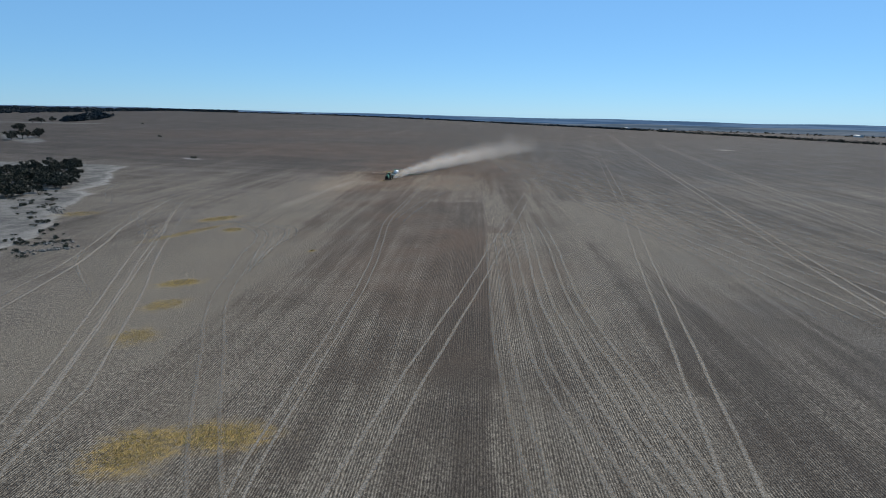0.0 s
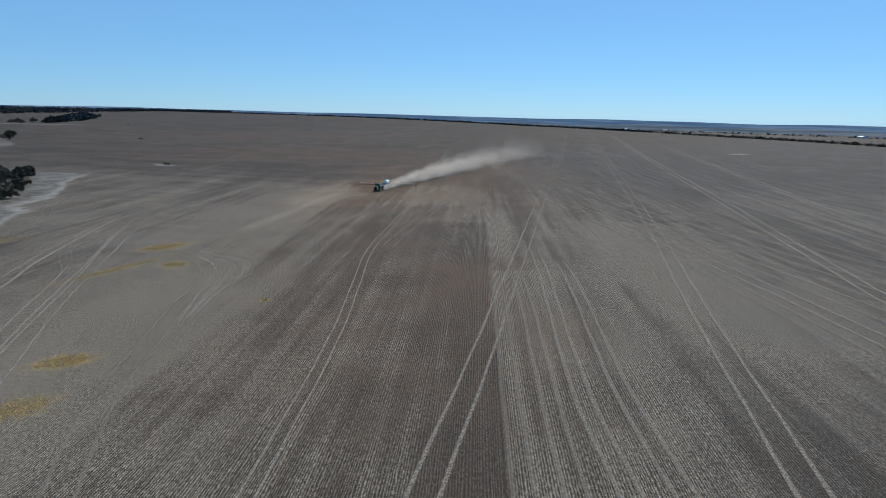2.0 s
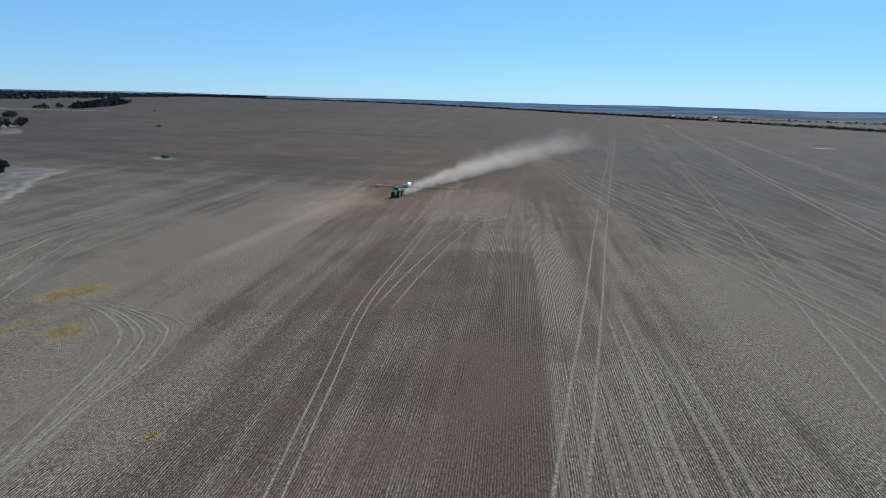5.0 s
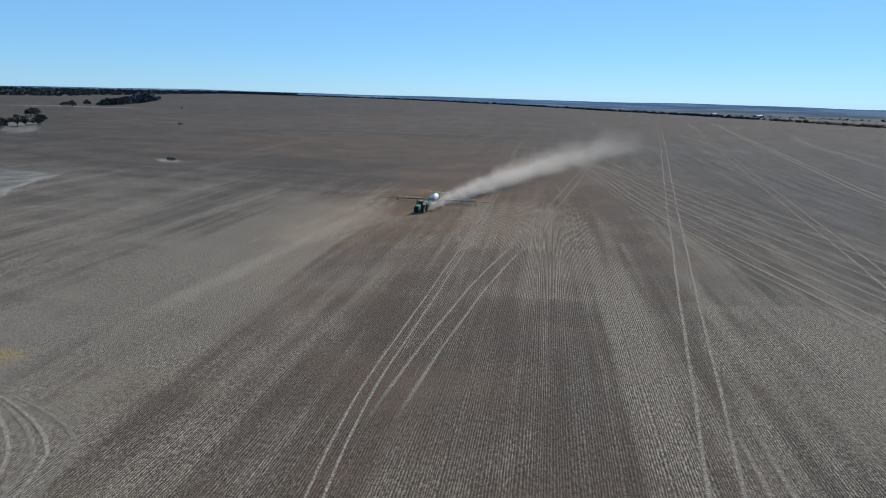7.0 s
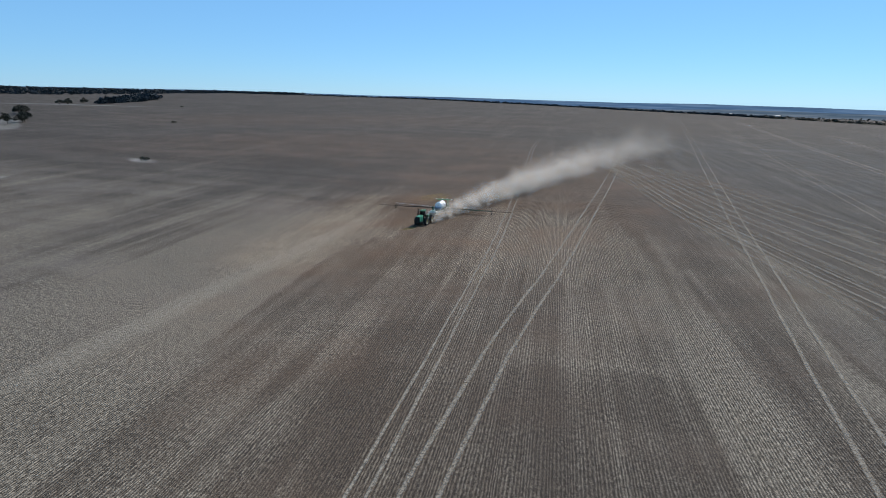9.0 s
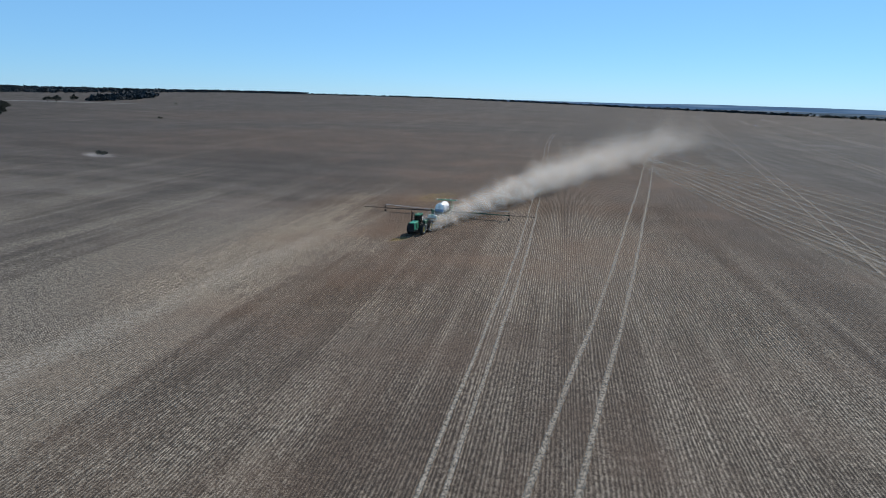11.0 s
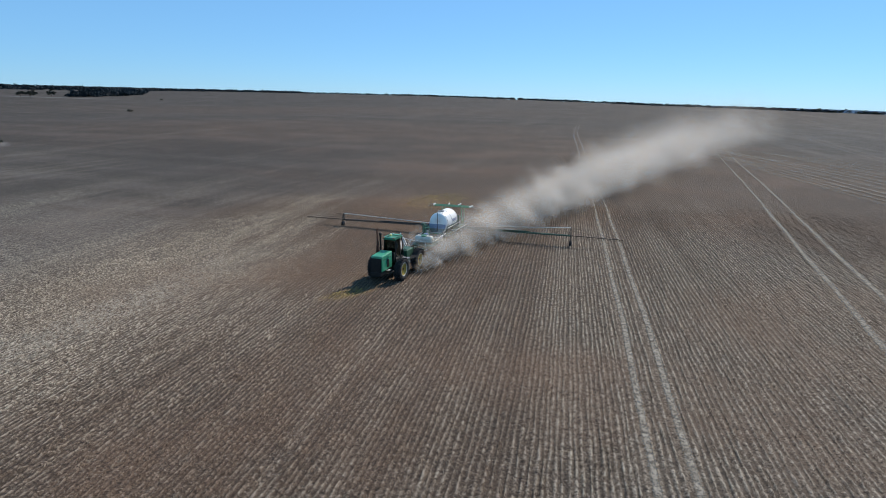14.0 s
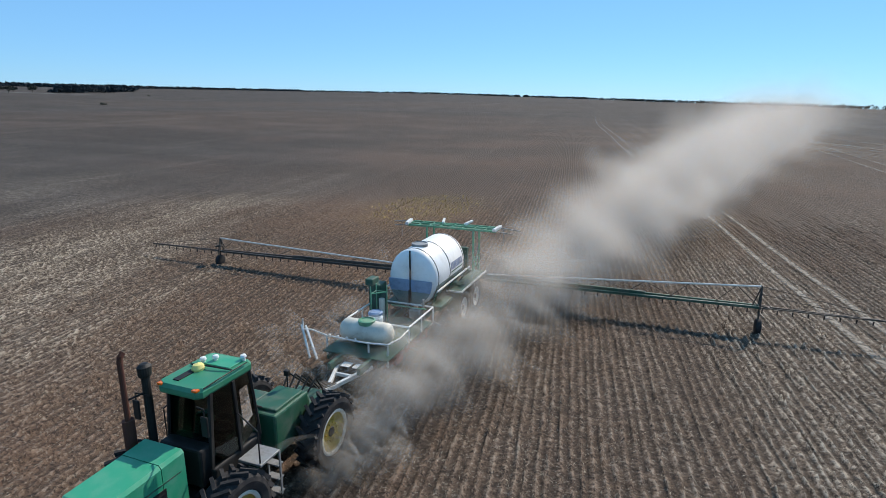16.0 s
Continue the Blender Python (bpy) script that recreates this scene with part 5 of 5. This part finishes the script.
    bm = bmesh.new()
    for y, z in ((4.55, 3.32), (5.0, 3.32), (5.35, 3.32)):
        beam(bm, (cx - 2.0, y, z), (cx + 2.0, y, z), 0.07, 0.08)
    for k in range(9):
        x = cx - 2.0 + 0.5 * k
        beam(bm, (x, 4.55, 3.32), (x, 5.35, 3.32), 0.05, 0.05)
    for k in range(4):
        x = cx - 2.0 + 1.0 * k
        rod(bm, (x, 4.55, 3.36), (x + 1.0, 5.35, 3.36), 0.022)
    part("boom_cradle", bm, M_SPRAY_GREEN, s, "pale green lattice for folding the boom")
    bm = bmesh.new()
    box(bm, cx - 1.3, cx + 1.3, 5.45, 5.62, 0.95, 1.30, 0.03)
    box(bm, cx - 0.5, cx + 0.5, 5.40, 5.60, 1.3, 2.3, 0.03)
    part("centre_frame", bm, M_DARK_GREEN, s)
    # deck, tanks and fittings towards the tractor
    bm = bmesh.new()
    box(bm, -1.15, 1.05, -3.9, -0.5, 1.08, 1.13, 0.01)
    for x in (-0.9, 0.8):
        beam(bm, (x, -4.0, 0.98), (x, -0.2, 0.98), 0.08, 0.12)
    part("deck", bm, M_DARK_GREEN, s, "steel deck plate")
    bm = bmesh.new()
    pipe(bm, [(-1.15, -0.4, 1.62), (-1.15, -2.4, 1.62), (1.05, -2.4, 1.62), (1.05, -0.4, 1.62), (-1.15, -0.4, 1.62)], 0.032, 8)
    for x, y in ((-1.15, -0.4), (-1.15, -2.4), (1.05, -2.4), (1.05, -0.4), (1.05, -1.4), (-1.15, -1.4)):
        rod(bm, (x, y, 1.1), (x, y, 1.62), 0.028)
    part("deck_rail", bm, M_WHITE_STEEL, s, "white tubular rail")
    bm = bmesh.new()
    pipe(bm, [(-1.3, -3.55, 1.46), (0.2, -3.58, 1.44), (0.9, -3.55, 1.48), (1.05, -3.0, 1.50), (1.05, -2.4, 1.55)], 0.028, 8)
    for x in (-1.2, 0.25, 0.9):
        rod(bm, (x, -3.55, 0.75), (x, -3.55, 1.46), 0.03)
    for k in range(4):
        bmesh.ops.create_icosphere(bm, subdivisions=1, radius=0.05, matrix=Matrix.Translation((-1.1 + 0.3 * k, -3.55, 1.48)))
    part("front_rail", bm, M_WHITE_STEEL, s, "white tubular rail")
    bm = bmesh.new()
    lathe(bm, [(-1.0, 0.0), (-0.98, 0.22), (-0.88, 0.33), (-0.8, 0.36), (0.55, 0.36), (0.63, 0.33), (0.72, 0.22), (0.74, 0.0)], "x", 28, (0, -2.95, 1.52))
    flush = part("rinse_tank", bm, M_CREAM, s, "cream plastic rinse tank", True)
    bm = bmesh.new()
    lathe(bm, [(1.74, 0.26), (1.86, 0.27), (1.88, 0.22), (1.84, 0.2), (1.84, 0.0)], "z", 24, (-0.1, -2.98, 0.06))
    part("lid", bm, M_SPRAY_GREEN, flush, "grey-green screw lid")
    bm = bmesh.new()
    lathe(bm, [(1.13, 0.24), (1.62, 0.24), (1.72, 0.19)], "z", 20, (-0.35, -1.95, 0))
    drum = part("chemical_drum", bm, M_WHITE, s, "white plastic drum")
    bm = bmesh.new()
    lathe(bm, [(1.71, 0.23), (1.78, 0.24), (1.82, 0.20), (1.79, 0.18), (1.79, 0.0)], "z", 20, (-0.35, -1.95, 0))
    part("lid", bm, M_BLUE, drum, "dark blue rim lid")
    bm = bmesh.new()
    box(bm, -1.18, -0.72, -0.9, -0.35, 1.12, 2.35, 0.05)
    box(bm, -1.25, -0.95, -1.0, -0.5, 2.30, 2.55, 0.05)
    cab_box = part("induction_hopper", bm, M_DARK_GREEN, s, "dark green chemical hopper")
    bm = bmesh.new()
    rod(bm, (-0.55, -1.1, 1.13), (-0.55, -1.1, 1.95), 0.10, None, 14)
    part("filter", bm, M_CREAM, s, "pale filter canister")
    bm = bmesh.new()
    for x, y in ((-0.78, -1.05), (-0.38, -1.05), (-0.78, -1.45)):
        rod(bm, (x, y, 1.1), (x, y, 2.45), 0.022)
    pipe(bm, [(-0.78, -1.05, 2.2), (-0.38, -1.05, 2.2), (-0.78, -1.45, 2.2), (-0.78, -1.05, 2.2)], 0.02)
    rod(bm, (-0.4, -0.7, 1.62), (0.9, -0.7, 1.62), 0.025)
    part("valve_stand", bm, M_SPRAY_GREEN, s)
    bm = bmesh.new()
    box(bm, 0.1, 0.5, -0.35, -0.05, 1.05, 1.4, 0.05)
    lathe(bm, [(1.0, 0.0), (1.02, 0.34), (1.06, 0.34), (1.08, 0.0)], "z", 24, (0.75, -0.55, 0))
    rod(bm, (0.75, -0.55, 1.05), (0.75, -0.55, 1.9), 0.05)
    rod(bm, (1.05, -0.3, 1.05), (1.15, 0.1, 0.8), 0.02)
    part("pump", bm, M_GREY, s, "grey pump and pipework")
    bm = bmesh.new()
    for k in range(5):
        pipe(bm, [(0.9 - 0.12 * k, -3.4 + 0.3 * k, 0.75), (1.0, -2.9 + 0.5 * k, 0.9 - 0.05 * k), (0.7, -2.2 + 0.5 * k, 0.8)], 0.022, 6)
    box(bm, 0.6, 0.95, -3.1, -2.6, 0.6, 0.9, 0.04)
    part("valve_block", bm, M_RED, s, "dusty red valve block with hoses")
    for x0, x1 in ((-2.0, -1.40), (-1.85, -1.15)):
        bm = bmesh.new()
        beam(bm, (x0, -3.7, 1.75), (x1, -4.2, 0.95), 0.06, 0.06)
        part("marker_arm", bm, M_WHITE_STEEL, s, "white marker arm")
    bm = bmesh.new()
    pipe(bm, [(-1.2, -3.55, 1.46), (-1.7, -3.6, 1.60), (-1.95, -3.7, 1.62), (-1.95, -3.7, 1.95)], 0.024)
    part("bracket", bm, M_WHITE_STEEL, s)
    bm = bmesh.new()
    for side in (-1, 1):
        beam(bm, (side * 0.55, -3.9, 0.86), (0.0, -5.5, 0.80), 0.10, 0.12)
    beam(bm, (-0.32, -4.6, 0.83), (0.32, -4.6, 0.83), 0.08, 0.10)
    beam(bm, (0, -5.4, 0.80), (0, -5.75, 0.80), 0.14, 0.12)
    part("drawbar", bm, M_WHITE_STEEL, s, "white painted drawbar")
    bm = bmesh.new()
    for k, x in enumerate((-0.28, 0.12)):
        box(bm, x, x + 0.30, -4.35, -4.05, 0.95, 0.97, 0.006)
    part("tread_plate", bm, M_WHITE_STEEL, s, "pale tread plate")
    # the boom: a bottom chord pair, a top chord that rises outwards and zigzag braces
    nozzles = bpy.data.meshes.new("nozzle")
    b = bmesh.new()
    rod(b, (0, 0, 0), (0, 0, -0.16), 0.028, 0.02, 6)
    b.to_mesh(nozzles)
    b.free()
    nozzles.materials.append(M_BLACK)
    for side, name in ((-1, "boom"), (1, "boom")):
        end_x = -13.70 if side < 0 else 11.80
        x0, x1 = (-1.5 if side < 0 else 1.1), end_x
        yb = 5.72
        low = (lambda t: 0.92 - 0.16 * t) if side < 0 else (lambda t: 0.92 + 0.10 * t)
        top = (lambda t: 1.10 + 0.36 * t) if side < 0 else (lambda t: 1.10 + 0.72 * t)
        bm = bmesh.new()
        beam(bm, (x0, yb - 0.22, low(0)), (x1, yb - 0.10, low(1)), 0.09, 0.10)
        beam(bm, (x0, yb + 0.30, low(0)), (x1, yb + 0.14, low(1)), 0.09, 0.10)
        rod(bm, (x0, yb + 0.05, low(0) - 0.05), (x1, yb, low(1) - 0.04), 0.055)
        beam(bm, (x0, yb - 0.05, low(0) + 0.12), (x0 + (x1 - x0) * 0.62, yb - 0.02, low(0.6) + 0.10), 0.10, 0.12)
        steps = 13
        for k in range(steps):
            ta, tb = k / steps, (k + 1) / steps
            xa, xb = x0 + (x1 - x0) * ta, x0 + (x1 - x0) * tb
            rod(bm, (xa, yb - 0.2, low(ta)), (xb, yb + 0.25, low(tb)), 0.018, None, 5)
        boom = part(name, bm, M_DARK_GREEN if side > 0 else M_BOOM, s, "long lattice spray boom, unfolded")
        bm = bmesh.new()
        rod(bm, (x0, yb, top(0)), (x1, yb, top(1)), 0.034)
        part("top_chord", bm, M_WHITE_STEEL, boom, "pale upper tube")
        bm = bmesh.new()
        for k in range(1, 7):
            ta, tb = (k - 0.45) / 6.5, k / 6.5
            rod(bm, (x0 + (x1 - x0) * ta, yb, low(ta)), (x0 + (x1 - x0) * tb, yb, top(tb)), 0.014, None, 5)
            rod(bm, (x0 + (x1 - x0) * tb, yb, top(tb)), (x0 + (x1 - x0) * min(1, tb + 0.11), yb, low(1)), 0.012, None, 5)
        part("brace", bm, M_BOOM, boom)
        bm = bmesh.new()
        beam(bm, (x1, yb - 0.2, low(1) - 0.06), (x1, yb, top(1) + 0.03), 0.06, 0.07)
        beam(bm, (x1, yb + 0.2, low(1) - 0.06), (x1, yb, top(1) + 0.03), 0.06, 0.07)
        beam(bm, (x1 - side * 0.25, yb, 1.0), (x1, yb, top(1)), 0.04, 0.04)
        lathe(bm, [(1.0, 0.20), (1.05, 0.20), (1.05, 0.15), (1.0, 0.15), (1.0, 0.20)], "z", 18, (x1 + side * 0.15, yb, 0))
        part("end_frame", bm, M_BOOM, boom, "dark upright frame at the boom break")
        bm = bmesh.new()
        rod(bm, (x1, yb - 0.08, 0.95), (x1, yb - 0.12, 0.30), 0.035)
        part("wheel_leg", bm, M_BOOM, boom)
        bm = bmesh.new()
        lathe(bm, [(-0.11, 0.0), (-0.11, 0.22), (-0.08, 0.29), (0.08, 0.29), (0.11, 0.22), (0.11, 0.0)], "x", 24, (x1 + side * 0.02, yb - 0.12, 0.28))
        part("gauge_wheel", bm, M_RUBBER, boom, "small black gauge wheel", True)
        tip = x1 + side * 4.9
        bm = bmesh.new()
        beam(bm, (x1, yb + 0.05, low(1)), (tip, yb + 0.05, low(1) - 0.04), 0.06, 0.07)
        beam(bm, (x1, yb - 0.12, low(1)), (x1 + side * 3.4, yb - 0.02, low(1) - 0.02), 0.04, 0.04)
        for a, z in ((0.0, 0.0), (0.0, -0.3)):
            rod(bm, (x1, yb, top(1) + z), (x1 + side * (4.4 + 4 * z), yb + 0.05, low(1) + 0.01), 0.011, None, 5)
        part("boom_tip", bm, M_BOOM, boom, "thin outer boom with wire stays")
        total = abs(tip - x0)
        for k in range(int(total / 0.5)):
            x = x0 + side * (0.3 + 0.5 * k)
            nz = new("nozzle", nozzles)
            nz.parent = boom
            nz.location = (x, yb - 0.24 + 0.2 * abs(x - x0) / total, low(min(1.0, abs(x - x0) / abs(x1 - x0))) - 0.05)
    return s


sprayer()

# ---- the dust ----
def dust_cloud():
    """Fine soil thrown up behind the machine, which drifts towards +x and thins out."""
    rng = np.random.default_rng(8)
    made = []
    # stretches along the drift: from, to, wisps per metre, strength
    for s0, s1, per_m, strength in ((0, 4, 34, 0.15), (4, 8, 30, 0.155), (8, 20, 21, 0.155), (20, 40, 17, 0.130), (40, 65, 14, 0.092), (65, 95, 10, 0.056), (95, 130, 6, 0.038), (130, 170, 3.5, 0.026), (170, 205, 2, 0.016)):
        count = int((s1 - s0) * per_m)
        s = s0 + (s1 - s0) * rng.random(count)
        r = 0.5 + 0.036 * s + 0.6 * (1 - np.exp(-s / 8))
        phi = s * 0.75 + 1.7 * np.sin(s * 0.23)
        q = rng.normal(size=(count, 3)) * np.array([0.62, 0.62, 0.50])
        bx, bz = 0.03 * r * np.sin(phi), 0.03 * r * np.sin(phi * 0.77 + 1.0)
        x = DUST_X + 0.105 * s ** 1.155 + q[:, 0] * r + bx
        y = DUST_Y + s + q[:, 1] * r
        z = gz(x, y) + np.maximum(0.15, 0.30 + 0.34 * s ** 0.5 + q[:, 2] * r + bz)
        made.append((np.stack([x, y, z], -1), r * (0.7 + 0.8 * rng.random(count)), np.full(count, strength)))
    # low veil that hangs about the drawbar, the tank and the wheels
    for cx, cy, cz, rx, ry, rz, count, strength in ((-84.0, 261.6, 0.6, 1.0, 1.7, 0.5, 90, 0.16), (-81.6, 265.0, 0.7, 0.6, 2.6, 0.5, 80, 0.15), (-82.6, 269.5, 1.0, 1.0, 2.0, 0.6, 50, 0.12), (-83.4, 264.5, 1.2, 1.0, 1.8, 0.5, 70, 0.14)):
        q = rng.normal(size=(count, 3))
        x, y = cx + q[:, 0] * rx, cy + q[:, 1] * ry
        made.append((np.stack([x, y, gz(x, y) + 0.1 + np.abs(cz + q[:, 2] * rz)], -1), 0.35 + 0.5 * rng.random(count), np.full(count, strength)))
    c, size, strength = (np.concatenate([m[i] for m in made]) for i in range(3))
    n, k = len(c), 10
    nrm = np.array(to_sun)[None, :] + 0.55 * rng.normal(size=(n, 3))
    nrm /= np.linalg.norm(nrm, axis=1)[:, None]
    a = np.cross(nrm, rng.normal(size=(n, 3)))
    a /= np.linalg.norm(a, axis=1)[:, None]
    b = np.cross(nrm, a)
    # each wisp is a shallow bowl: a hub, a middle ring and a rim
    ang = np.linspace(0, math.tau, k, endpoint=False)
    rings = [(c + nrm * (size * 0.14)[:, None])[:, None, :]]
    uvs = [np.stack([np.zeros((n, 1)), np.repeat(strength[:, None], 1, 1)], -1)]
    for f, lift in ((0.5, 0.06), (1.0, -0.12)):
        wob = size[:, None] * f * (0.85 + 0.3 * rng.random((n, k)))
        ring = c[:, None, :] + (np.cos(ang) * wob)[..., None] * a[:, None, :] + (np.sin(ang) * wob)[..., None] * b[:, None, :] + nrm[:, None, :] * (size * lift)[:, None, None]
        rings.append(ring)
        uvs.append(np.stack([np.full((n, k), f), np.repeat(strength[:, None], k, 1)], -1))
    verts = np.concatenate(rings, 1).reshape(-1, 3)
    uv = np.concatenate(uvs, 1).reshape(-1, 2)
    i0 = np.arange(n)[:, None, None] * (2 * k + 1)
    j = np.arange(k)
    jn = (j + 1) % k
    hub = np.stack([np.zeros(k, int), 1 + j, 1 + jn], -1)
    out1 = np.stack([1 + j, 1 + k + j, 1 + k + jn], -1)
    out2 = np.stack([1 + j, 1 + k + jn, 1 + jn], -1)
    faces = (i0 + np.concatenate([hub, out1, out2])[None]).reshape(-1, 3)
    ob = from_arrays("dust_cloud", verts, faces, M_DUST, True, uv)
    return tagged(ob, "long pale cloud of fine dust drifting behind the sprayer", "dust", kind="stuff")


DUST_X, DUST_Y = -81.4, 257.6
dust_cloud()
